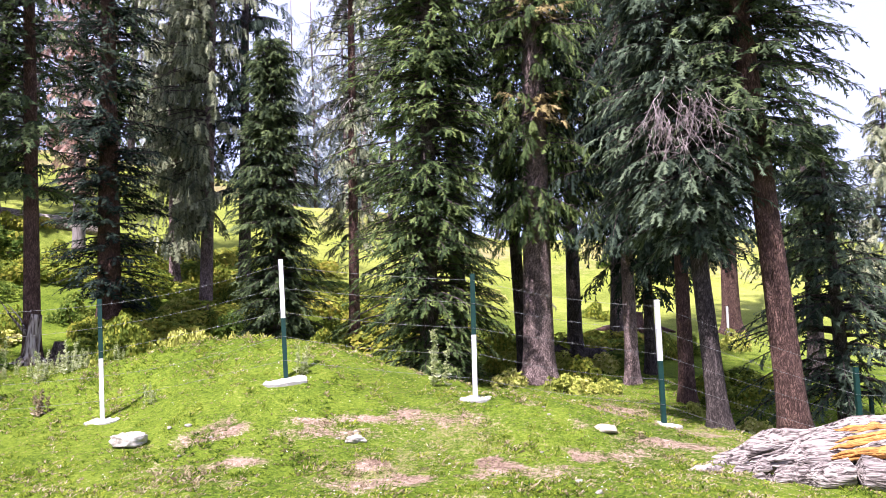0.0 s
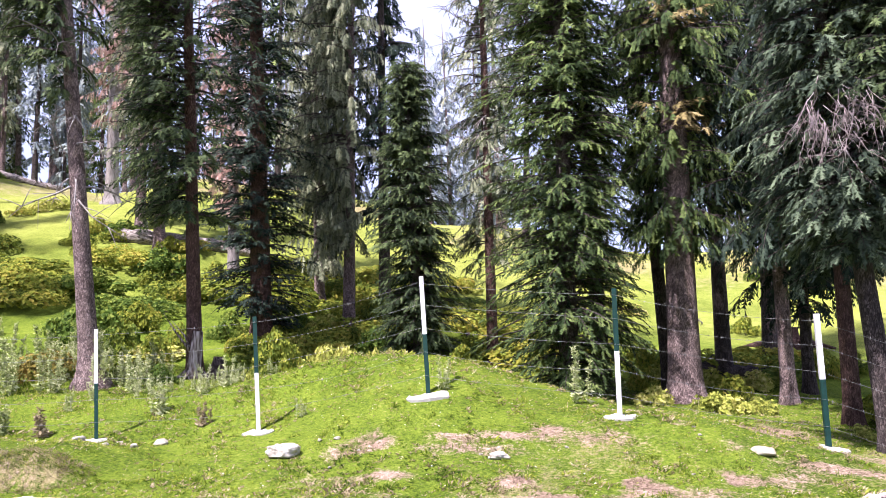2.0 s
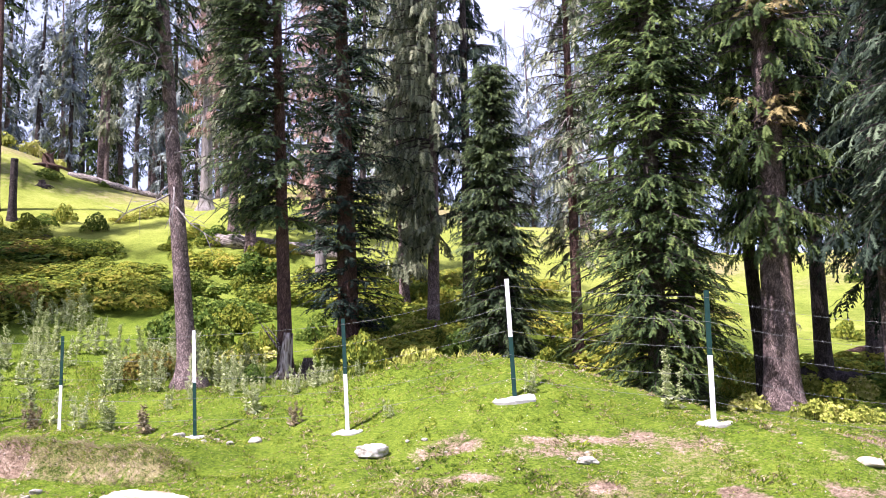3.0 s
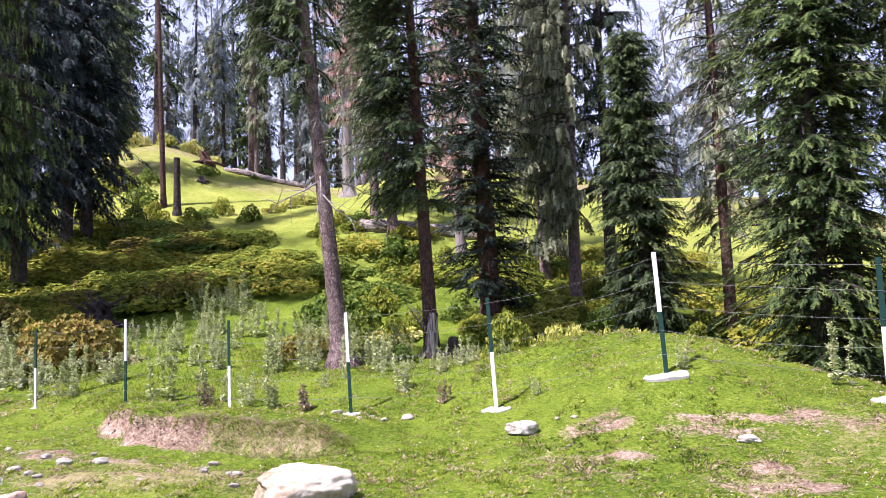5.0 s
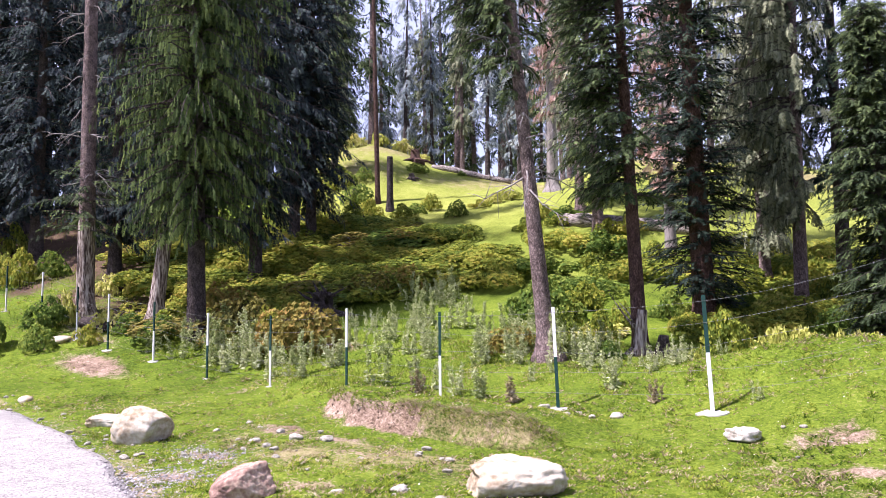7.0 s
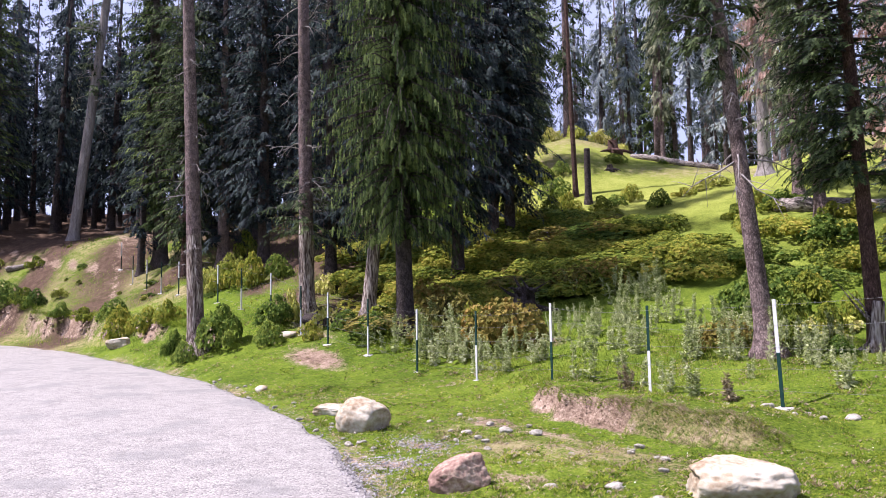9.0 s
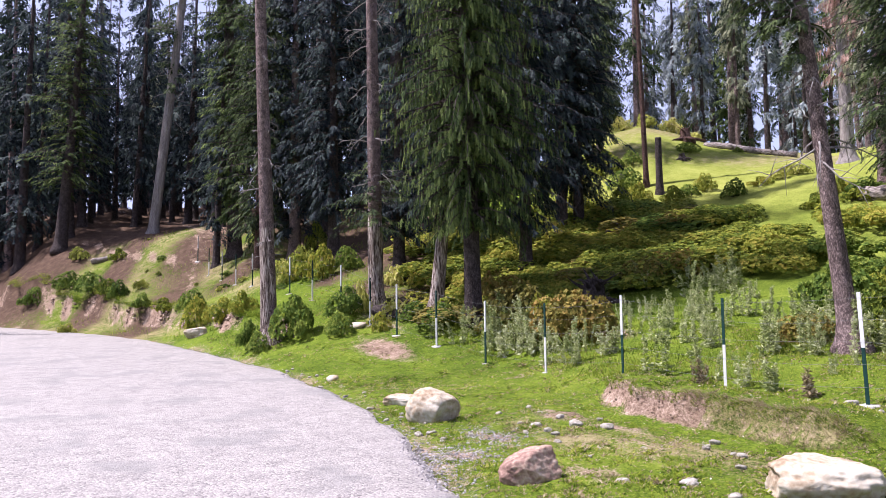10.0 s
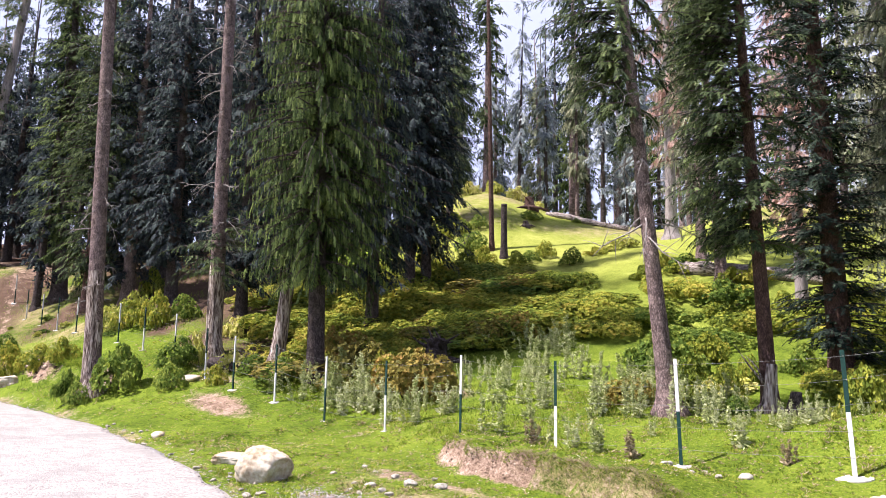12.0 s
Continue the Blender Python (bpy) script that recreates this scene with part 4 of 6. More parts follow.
tree(50.2, 40.0, 19, 0.2, "green spruce beside the sunny slope", M_DARKBARK, M_FIR, dict(h0=1.8, h1=19, radius=1.9, n=300, dense_below=14, droop=0.5, hang=0.5, power=0.4, twig=0.6), seed=44)
tree(67.2, 27.0, 22, 0.27, "tall dead-looking spruce trunk with broken grey twigs", M_BARK, M_FIR, dict(h0=2.4, h1=5.2, radius=1.9, n=60, droop=0.4, hang=0.3, power=0.3, twig=0.42), lean=-0.012, seed=45, dead=(3.5, 13, 60, 1.1), top=0.45, strip=(-0.2, 3.0))
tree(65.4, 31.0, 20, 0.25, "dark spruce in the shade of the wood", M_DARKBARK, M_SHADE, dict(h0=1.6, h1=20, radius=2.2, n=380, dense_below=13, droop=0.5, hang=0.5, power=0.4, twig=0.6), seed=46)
tree(74.9, 25.5, 22, 0.265, "tall roadside trunk with bark stripped at its foot", M_BARK, M_FIR, dict(h0=14, h1=22, radius=1.5, n=120, droop=0.4, hang=0.4, twig=0.5), lean=-0.035, seed=47, dead=(2.5, 12, 26, 0.7), flare=1.15, top=0.4, strip=(-0.2, 3.4))
tree(77.2, 45.0, 24, 0.42, "narrow ivy-like green spruce leaning a little", M_DARKBARK, M_FRESH, dict(h0=2.2, h1=24, radius=1.75, n=480, dense_below=17, droop=0.5, hang=0.4, power=0.25, twig=0.6), lean=-0.03, seed=48)
tree(75.4, 41.0, 21, 0.35, "green spruce with full low boughs in the wood", M_REDBARK, M_FIR, dict(h0=1.5, h1=21, radius=2.6, n=480, dense_below=14, droop=0.5, hang=0.4, power=0.35, twig=0.6), seed=49)
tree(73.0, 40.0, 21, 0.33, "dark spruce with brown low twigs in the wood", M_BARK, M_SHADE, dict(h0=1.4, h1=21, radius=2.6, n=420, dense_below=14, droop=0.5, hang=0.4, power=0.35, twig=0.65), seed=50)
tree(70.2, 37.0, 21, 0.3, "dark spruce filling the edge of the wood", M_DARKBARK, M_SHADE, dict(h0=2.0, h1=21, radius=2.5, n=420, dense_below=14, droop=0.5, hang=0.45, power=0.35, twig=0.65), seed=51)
tree(82.7, 56.0, 31, 0.35, "tall leaning bare spruce trunk with few tufts", M_GREYWOOD, M_FIR, dict(h0=10, h1=30, radius=2.2, n=110, dense_below=20, droop=0.4, hang=0.4, twig=0.7, gap=0.55, side=LEFT), lean=0.1, seed=52, dead=(8, 18, 30, 1.8), top=0.5)
tree(88.5, 58.0, 24, 0.42, "fresh green young spruce at the edge of the wood", M_DARKBARK, M_FRESH, dict(h0=4.0, h1=24, radius=3.2, n=420, dense_below=20, droop=0.35, hang=0.25, power=0.5, twig=0.6, gap=0.1), lean=0.06, seed=53)


def hanging_dead_twigs(az, dist, x, y, z):
    """A grey fan of bare twigs hanging from a withered bough."""
    r = np.random.RandomState(17)
    bx, by, bz = spot(az, dist)
    root = new("dead_bough")
    root.matrix_basis = pose(bx, by, bz, 0, 0, az) @ pose(x, y, z)
    fan = material("grey_dead_twigs", [(0.3, (0.13, 0.1, 0.1)), (0.5, (0.26, 0.21, 0.21)), (0.7, (0.4, 0.34, 0.34))], scale=5, bump=0)
    tagged(root, "withered bough with a grey fan of bare hanging twigs", "dead branch")
    part("bough", raw_mesh("bough", *tube([(0.05, 0.9, 0.45), (0.02, 0.4, 0.5), (0, 0, 0.4)], [0.035, 0.03, 0.02], 6, 0.05, 3)), M_GREYWOOD, root)
    for k in range(52):
        p = np.array([r.normal(0, 0.22), r.normal(0, 0.08), 0.4 + r.normal(0, 0.16)])
        d = np.array([p[0] * 0.7 + r.normal(0, 0.4), r.normal(-0.2, 0.25), -1.0])
        pts, twig = [p], []
        ln = r.uniform(0.3, 0.75)
        for q in range(4):
            d = d + r.normal(0, 0.26, 3)
            d /= np.linalg.norm(d)
            pts.append(pts[-1] + d * ln / 4)
        twig.append(tube(pts, [0.0045, 0.004, 0.0035, 0.0025, 0.0015], 4, 0, 1))
        for q in (1, 1, 2, 2, 2, 3, 3, 3, 4, 4):
            e = d + r.normal(0, 0.6, 3)
            e /= np.linalg.norm(e)
            twig.append(tube([pts[q], pts[q] + e * 0.05, pts[q] + e * 0.1 + np.array([0, 0, -0.05])], [0.003, 0.0022, 0.0012], 4, 0, 1))
        tagged(part("twig", raw_mesh("twig", *joined(twig)), fan, root), kind="stuff")


hanging_dead_twigs(-19.4, 11.5, -0.26, -1.1, 3.95)


M_STRAWN = needles("straw_yellow_needles", (0.09, 0.07, 0.03), (0.24, 0.19, 0.08), (0.42, 0.33, 0.16))


def withered_bough(az, dist, h, seed):
    """A straw-coloured bough reaching out from a trunk at height h."""
    x, y, z = spot(az, dist)
    root = new("withered_bough")
    root.matrix_basis = pose(x, y, z, 0, 0, az)
    tagged(root, "withered straw-yellow bough on the mighty spruce", "dead branch")
    (V, F), (BV, BF) = foliage(seed, h, h + 0.35, 1.15, 16, height=20, droop=0.35, hang=0.25, power=0.3, twig=0.45, side=-0.5)
    c = part("needle_sprays", raw_mesh("needle_sprays", V, F), M_STRAWN, root)
    tagged(part("bough_wood", raw_mesh("bough_wood", BV, BF), M_DARKBARK, c), kind="stuff")


withered_bough(-6.9, 15.9, 5.5, 61)
withered_bough(-6.9, 15.9, 7.5, 62)


# ---- the wood behind: a few grown forms, repeated ----
def far_form(i, label, needle, hide, h, radius, h0, hang, x, y, s):
    root = new("conifer_tree")
    tagged(root, label, "conifer", "trees of the wood behind")
    part("trunk", trunk_mesh(h, 0.19 if i in (3, 5, 6, 7) else 0.28, (0.0, 0.0), 0.0, 200 + i, 0.5, sides=8, rings=10), hide, root)
    (V, F), _ = foliage(300 + i, h0, h, radius, 135, droop=0.5, hang=hang, twig=0.95, pairs=5, kites=4 if i in (3, 5, 6, 7) else 3, kite_w=0.22 if i in (3, 5, 6, 7) else 0.3, power=0.3 + 0.1 * (i % 3), gap=0.12 * (i % 3), dense_below=h * 0.75)
    part("crown", raw_mesh("crown", V, F), needle, root)
    root.matrix_basis = pose(x, y, zat(x, y)) @ Matrix.Diagonal((s, s, s, 1))
    return root


def plan_wood():
    """Places of the trees of the wood: bearing and distance, kept apart."""
    r = np.random.RandomState(77)
    # The 103 to 119 zone is out of view, added to shade the hillside.
    zones = [(36, 51, 49, 78, 17, 3.4), (20, 35, 44, 75, 12, 3.0), (35.5, 41, 56, 76, 6, 3.0), (55, 64, 46, 78, 34, 3.0), (62, 79, 44, 80, 50, 2.8), (79, 108, 60, 84, 58, 2.6), (78, 102, 86, 112, 34, 3.0), (103, 119, 50, 68, 13, 4.0), (6, 13, 62, 85, 14, 3.0),
             (-24, -13, 46, 75, 4, 4.0), (1, 6, 40, 70, 6, 4.0), (-12, 0, 66, 90, 10, 4.0), (36, 53, 52, 84, 16, 2.6), (18, 36, 50, 84, 12, 2.6)]
    got = []
    for a0, a1, d0, d1, n, gap in zones:
        tries = k = 0
        while k < n and tries < 2000:
            tries += 1
            az, d = r.uniform(a0, a1), math.sqrt(r.uniform(d0 * d0, d1 * d1))
            x, y = -math.sin(radians(az)) * d, math.cos(radians(az)) * d
            if edge_y(x) - y > -3 and edge_y(x) - y < ROAD_W + 3:
                continue
            if all((x - p) ** 2 + (y - q) ** 2 > gap * gap for p, q in got):
                got.append((x, y))
                k += 1
    return got


def build_wood():
    r = np.random.RandomState(78)
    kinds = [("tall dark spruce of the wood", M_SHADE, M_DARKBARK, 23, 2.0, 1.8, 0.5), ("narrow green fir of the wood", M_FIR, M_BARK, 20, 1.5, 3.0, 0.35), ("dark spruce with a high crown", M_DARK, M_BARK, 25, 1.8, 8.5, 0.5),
             ("slender sunlit fir of the wood", M_FRESH, M_DARKBARK, 17, 1.2, 2.0, 0.4), ("full dark fir of the wood", M_SHADE, M_DARKBARK, 20, 2.3, 1.8, 0.45), ("thin grey-green spruce of the wood", M_PALE, M_BARK, 18, 1.3, 4.0, 0.6), ("distant spruce of the wood, haze put into its colour", M_FAR, M_BARK, 15, 1.5, 1.5, 0.5), ("tall slender spruce on the crest, haze put into its colour", M_FAR, M_DARKBARK, 17.5, 1.1, 1.8, 0.5)]
    forms = []
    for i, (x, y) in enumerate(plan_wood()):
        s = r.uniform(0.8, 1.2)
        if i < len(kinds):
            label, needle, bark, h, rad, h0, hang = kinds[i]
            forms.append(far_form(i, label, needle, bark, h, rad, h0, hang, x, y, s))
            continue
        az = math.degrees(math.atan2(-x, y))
        # Crest trees come mostly from pale forms, whose colour stands in for haze.
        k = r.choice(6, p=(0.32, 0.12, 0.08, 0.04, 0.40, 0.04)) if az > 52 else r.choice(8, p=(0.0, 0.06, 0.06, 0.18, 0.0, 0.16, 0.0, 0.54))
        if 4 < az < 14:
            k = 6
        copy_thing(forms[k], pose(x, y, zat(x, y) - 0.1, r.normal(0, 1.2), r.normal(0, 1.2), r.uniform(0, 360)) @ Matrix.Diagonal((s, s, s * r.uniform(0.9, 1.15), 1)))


build_wood()


# ---- shrubs ----
def shrub_mesh(seed, n_clumps, leaf_len, wide=False):
    """Rosettes of leathery leaves over many small cushions, which make up a dome two metres wide and one high, on thin stems."""
    r = np.random.RandomState(seed)
    m = 20 if wide else 18
    th, ct = r.uniform(0, 6.28, m) + np.arange(m) * 2.4, (np.arange(m) + r.uniform(0, 1, m)) / m
    st = np.sqrt(1 - ct ** 2)
    big = r.uniform(0.32, 0.92, m)
    heart = np.stack([big * st * np.cos(th), big * st * np.sin(th), 0.05 + 0.68 * ct * r.uniform(0.55, 1.15, m)], -1)
    size = r.uniform(0.15, 0.38, m)
    if wide:
        far = 1.35 * np.sqrt((np.arange(m) + 0.5) / m)
        heart = np.stack([far * np.cos(th), far * np.sin(th), r.uniform(0.02, 0.3, m)], -1)
        size = r.uniform(0.3, 0.52, m)
    which = r.randint(0, m, 5 * n_clumps)
    n = r.normal(0, 1, (5 * n_clumps, 3))
    n /= np.linalg.norm(n, axis=1)[:, None]
    c = heart[which] + n * (size[which] * r.uniform(0.86, 1.05, len(which)))[:, None]
    deep = (np.linalg.norm(c[:, None] - heart[None], axis=-1) / size[None]).min(1)
    ok = np.flatnonzero((deep > 0.8) & (c[:, 2] > 0.03) & (n[:, 2] > -0.5))[:n_clumps]
    c, n = c[ok], n[ok]
    n_clumps = len(c)
    n = n + np.array([0, 0, 0.25]) + 0.2 * r.normal(0, 1, (n_clumps, 3))
    n /= np.linalg.norm(n, axis=1)[:, None]
    k = 6
    a = (np.arange(k)[None] / k * 6.28 + r.uniform(0, 6.28, (n_clumps, 1)) + r.normal(0, 0.3, (n_clumps, k)))
    ref = np.cross(n, np.array([0.3, 0.9, 0.1]))
    ref /= np.linalg.norm(ref, axis=1)[:, None]
    bi = np.cross(n, ref)
    d = ref[:, None] * np.cos(a)[..., None] + bi[:, None] * np.sin(a)[..., None] + n[:, None] * r.uniform(0.1, 1.3, (n_clumps, k))[..., None] + np.array([0, 0, 0.25])
    d /= np.linalg.norm(d, axis=-1, keepdims=True)
    w = np.cross(d, n[:, None])
    w /= np.linalg.norm(w, axis=-1, keepdims=True)
    ll = (leaf_len * r.uniform(0.6, 1.2, (n_clumps, k)))[..., None]
    p = c[:, None]
    V = np.concatenate([c[:, None], p + d * ll * 0.6 + w * ll * 0.3, p + d * ll - n[:, None] * ll * 0.15, p + d * ll * 0.6 - w * ll * 0.24], 1).reshape(-1, 3)
    j = np.arange(k)
    one = np.stack([0 * j, 1 + 2 * k + j, 1 + k + j, 1 + j], -1)
    F = (np.arange(n_clumps)[:, None, None] * (1 + 3 * k) + one[None]).reshape(-1, 4)
    sticks = [tube([(0, 0, -0.1), h * 0.5 + np.array([0, 0, 0.05]), h], [0.016, 0.011, 0.004], 4, 0, 1) for h in heart[::2]]
    return raw_mesh("foliage", V, F), raw_mesh("stem_wood", *joined(sticks))


def shrub_form(i, leafmat, label, clumps, leaf, wide=False):
    root = new("thicket" if wide else "shrub")
    tagged(root, label, "thicket" if wide else "shrub", "thickets on the slope" if wide else "shrubs on the slope")
    lm, sm = shrub_mesh(400 + i, clumps, leaf, wide)
    tagged(part("foliage", lm, leafmat, root), kind="stuff")
    tagged(part("stem_wood", sm, M_DARKBARK, root), kind="stuff")
    return root


def build_shrubs():
    r = np.random.RandomState(41)
    forms = [shrub_form(0, M_LEAF, "yellow-green rhododendron-like shrub on the slope", 700, 0.105), shrub_form(1, M_LEAF2, "low dark green shrub on the slope", 700, 0.1),
             shrub_form(2, M_LEAF, "spreading shrub with yellowing leaves", 700, 0.105), shrub_form(3, M_LEAF3, "bright yellowed leafy shrub by the mound", 520, 0.135), shrub_form(4, M_LEAF2, "green shrub with upright leaves", 700, 0.105), shrub_form(5, M_LEAF4, "rusty brown-green shrub behind the fence", 700, 0.1),
             shrub_form(6, M_LEAF, "wide yellow-green thicket of low shrubs", 1700, 0.092, True), shrub_form(7, M_LEAF2, "wide dark green thicket of low shrubs", 1700, 0.092, True), shrub_form(8, M_LEAF, "wide patchy thicket of yellowing shrubs", 1400, 0.105, True), shrub_form(9, M_LEAF4, "wide rusty thicket of low shrubs", 1700, 0.092, True)]
    used = set()

    def put(k, x, y, w, h, lie=False):
        m = pose(0, 0, 0, 0, 0, r.uniform(0, 360)) @ Matrix.Diagonal((0.5 * w, 0.5 * w * r.uniform(0.8, 1.15), h, 1))
        if lie:
            slope = Matrix.Identity(4)
            slope[2][0], slope[2][1] = 0.5 * (zat(x + 1, y) - zat(x - 1, y)), 0.5 * (zat(x, y + 1) - zat(x, y - 1))
            m = slope @ m
        m = pose(x, y, zat(x, y) - 0.05) @ m
        if k in used:
            copy_thing(forms[k], m)
        else:
            used.add(k)
            forms[k].matrix_basis = m

    # bearing, distance, width, height, kind: the ones that stand alone
    for az, d, w, h, k in ((22.7, 13.2, 1.15, 0.95, 2), (20.9, 14.0, 1.2, 0.75, 3), (19.5, 13.6, 1.0, 0.6, 3), (18.3, 13.5, 1.1, 0.62, 3), (17.1, 13.4, 1.0, 0.6, 3), (15.9, 13.4, 1.0, 0.58, 3), (14.7, 13.3, 0.9, 0.55, 3), (13.5, 13.2, 0.8, 0.5, 3), (12.4, 13.3, 0.8, 0.45, 3), (24.4, 13.8, 1.0, 0.6, 3), (22.0, 14.6, 1.2, 0.8, 0), (19.4, 16.5, 1.4, 0.95, 3),
                           (8.6, 14.5, 0.9, 0.45, 3), (9.0, 17.5, 1.5, 0.9, 0), (7.6, 22, 1.8, 1.0, 0), (10.2, 24, 2.0, 1.3, 0), (4.9, 24, 1.6, 0.9, 0), (17.0, 25, 2.2, 1.4, 0), (14.8, 22.5, 1.9, 1.5, 0), (15.5, 19.0, 1.5, 0.8, 1), (21.2, 22, 1.7, 0.9, 1),
                           (19.8, 20, 1.6, 0.8, 0), (26.0, 20.5, 1.8, 1.0, 1), (28.8, 24, 2.0, 0.9, 0), (26.8, 25.5, 2.2, 1.1, 0), (30.5, 26, 2.2, 1.0, 4), (32.0, 21, 1.9, 1.1, 0), (33.2, 18.6, 1.6, 0.95, 0), (31.0, 18.2, 1.5, 0.8, 2), (29.4, 19.4, 1.4, 0.7, 2),
                           (33.5, 16.6, 1.3, 0.5, 2), (30.6, 15.6, 1.0, 0.55, 1), (36.8, 17.2, 1.5, 0.55, 2), (35.0, 20, 1.8, 1.2, 4), (-6.4, 19, 1.6, 0.7, 2), (-10.0, 17.0, 1.6, 0.6, 2), (-11.3, 18.5, 1.5, 0.6, 3), (-8.4, 18.4, 1.4, 0.6, 3), (-11.2, 28, 1.8, 0.9, 0), (-17.9, 13.5, 0.8, 0.4, 3),
                           (-19.8, 15.5, 1.1, 0.5, 3), (-21.5, 13.0, 1.0, 0.4, 3), (-8.7, 14.7, 1.3, 0.55, 3), (-10.2, 15.0, 1.2, 0.5, 3), (-11.6, 15.3, 1.1, 0.45, 3), (-4.6, 14.9, 1.2, 0.5, 3), (-22.5, 17, 1.5, 0.7, 0), (-20.6, 24, 1.8, 0.9, 3), (-26.7, 17.5, 1.3, 0.6, 0), (-15.8, 21, 1.6, 0.8, 2), (-12.2, 40, 2.0, 1.0, 1), (-4.0, 16.8, 1.3, 0.6, 2),
                           (73.2, 25.0, 1.5, 1.35, 4), (76.3, 25.6, 0.9, 0.95, 4), (78.0, 33.0, 2.4, 1.5, 0), (79.7, 35.0, 2.6, 1.5, 2), (76.8, 31.0, 1.9, 1.2, 0), (83.4, 42.5, 1.9, 1.0, 1), (86.4, 49.5, 3.2, 1.7, 1), (88.2, 52.0, 2.6, 1.5, 1), (84.9, 46.5, 2.4, 1.3, 1), (90, 54, 3.0, 1.5, 1),
                           (72.6, 34, 2.4, 1.5, 0), (71.0, 33, 2.6, 1.5, 2), (69.0, 33, 2.0, 1.3, 1), (69.3, 25.8, 1.3, 1.0, 4), (68.2, 26.0, 1.4, 1.5, 3), (65.7, 24.8, 1.6, 0.9, 3), (64.6, 24.2, 1.5, 0.8, 1), (62.4, 22.5, 1.3, 0.75, 4), (83.4, 46, 1.6, 0.7, 3), (88.0, 45, 1.8, 0.8, 3)):
        h = h + 0.55 if 11 < az < 20 and d < 14 else h
        x, y, _ = spot(az, d)
        put(k, x, y, w, h)
    for az, d, w, h, k in ((58.2, 23.4, 1.8, 1.1, 5), (56.9, 20.8, 2.1, 1.2, 5), (55.2, 20.0, 2.0, 1.15, 2), (53.6, 19.4, 2.0, 1.1, 5), (52.1, 19.0, 2.0, 1.1, 5), (61.4, 23.6, 1.3, 0.6, 3), (57.8, 20.6, 1.8, 0.9, 0), (54.6, 20.5, 2.0, 1.2, 0),
                           (47.6, 23.4, 1.7, 0.8, 5), (45.2, 23.8, 1.8, 0.8, 5), (37.6, 16.4, 1.4, 0.55, 5)):
        x, y, _ = spot(az, d)
        put(k, x, y, w, h)
    # the thicket on the slope
    n = 0
    while n < 112:
        az, d = r.uniform(37.5, 63), math.sqrt(r.uniform(16.5 ** 2, 36 ** 2))
        if d > np.interp(az, [37, 41, 45, 49, 55], [27, 30, 32.5, 34.5, 36]) or (az < 43 and 18 < d < 20.5) or (az > 58 and d < 23.5) or (49.5 < az < 51.5 and 25 < d < 28):
            continue
        if az < 52 and d < np.interp(az, [37, 41, 45, 49, 52], [23.5, 24.0, 24.0, 23.2, 21.6]):
            continue
        x, y, _ = spot(az, d)
        if y < 11.6:
            continue
        put(int(r.choice((6, 7, 8, 9), p=(0.42, 0.14, 0.32, 0.12))), x, y, r.uniform(1.3, 2.6), r.uniform(0.55, 1.0), True)
        n += 1
    # bushes between the trees behind the mound
    n = 0
    while n < 30:
        az, d = r.uniform(-22, 35), math.sqrt(r.uniform(15.5 ** 2, 31 ** 2))
        if d < np.interp(az, [-22, -8, 4, 24, 35], [14, 16, 18, 17, 17]) or (-16 < az < -8 and d > 22):
            continue
        x, y, _ = spot(az, d)
        put(int(r.choice(5, p=(0.42, 0.08, 0.22, 0.2, 0.08))), x, y, r.uniform(1.5, 2.6), r.uniform(0.5, 0.95))
        n += 1
    n = 0
    while n < 42:
        az, d = r.uniform(-13, 38), math.sqrt(r.uniform(17 ** 2, 31 ** 2))
        if d < np.interp(az, [-13, 4, 20, 28, 38], [18.5, 19, 18, 19, 21]) or (-13 < az < 3 and d > 24) or (24 < az < 38 and d > 28.5) or (4 < az < 9 and d > 25):
            continue
        x, y, _ = spot(az, d)
        put(int(r.choice((6, 7, 8), p=(0.5, 0.2, 0.3))), x, y, r.uniform(1.3, 2.1), r.uniform(0.7, 1.05), True)
        n += 1
    for az, d, w, h, k in ((85.5, 47.5, 2.2, 1.3, 0), (84.9, 52, 2.0, 1.0, 0), (87.3, 55, 2.2, 1.1, 3), (82.0, 40.5, 1.6, 0.95, 0), (80.3, 37, 2.2, 1.3, 1), (74.2, 34.5, 2.2, 1.7, 3), (72.6, 35.5, 2.2, 1.7, 3), (71.4, 40, 2.0, 2.0, 0), (75.6, 24.6, 1.3, 0.9, 1), (65.9, 29, 1.7, 1.1, 3), (69.8, 24.0, 1.5, 1.0, 1), (67.0, 23.6, 1.2, 0.8, 0)):
        x, y, _ = spot(az, d)
        put(k, x, y, w, h)
    # low cushions on the hill above the bend
    n = 0
    while n < 22:
        az, d = r.uniform(72, 90), r.uniform(33, 54)
        x, y, _ = spot(az, d)
        if y < bank_foot(x) + 0.9 or y > bank_foot(x) + 6.5 or x > -30:
            continue
        put(int(r.choice((0, 1, 3, 4))), x, y, r.uniform(0.5, 1.1), r.uniform(0.18, 0.4))
        n += 1
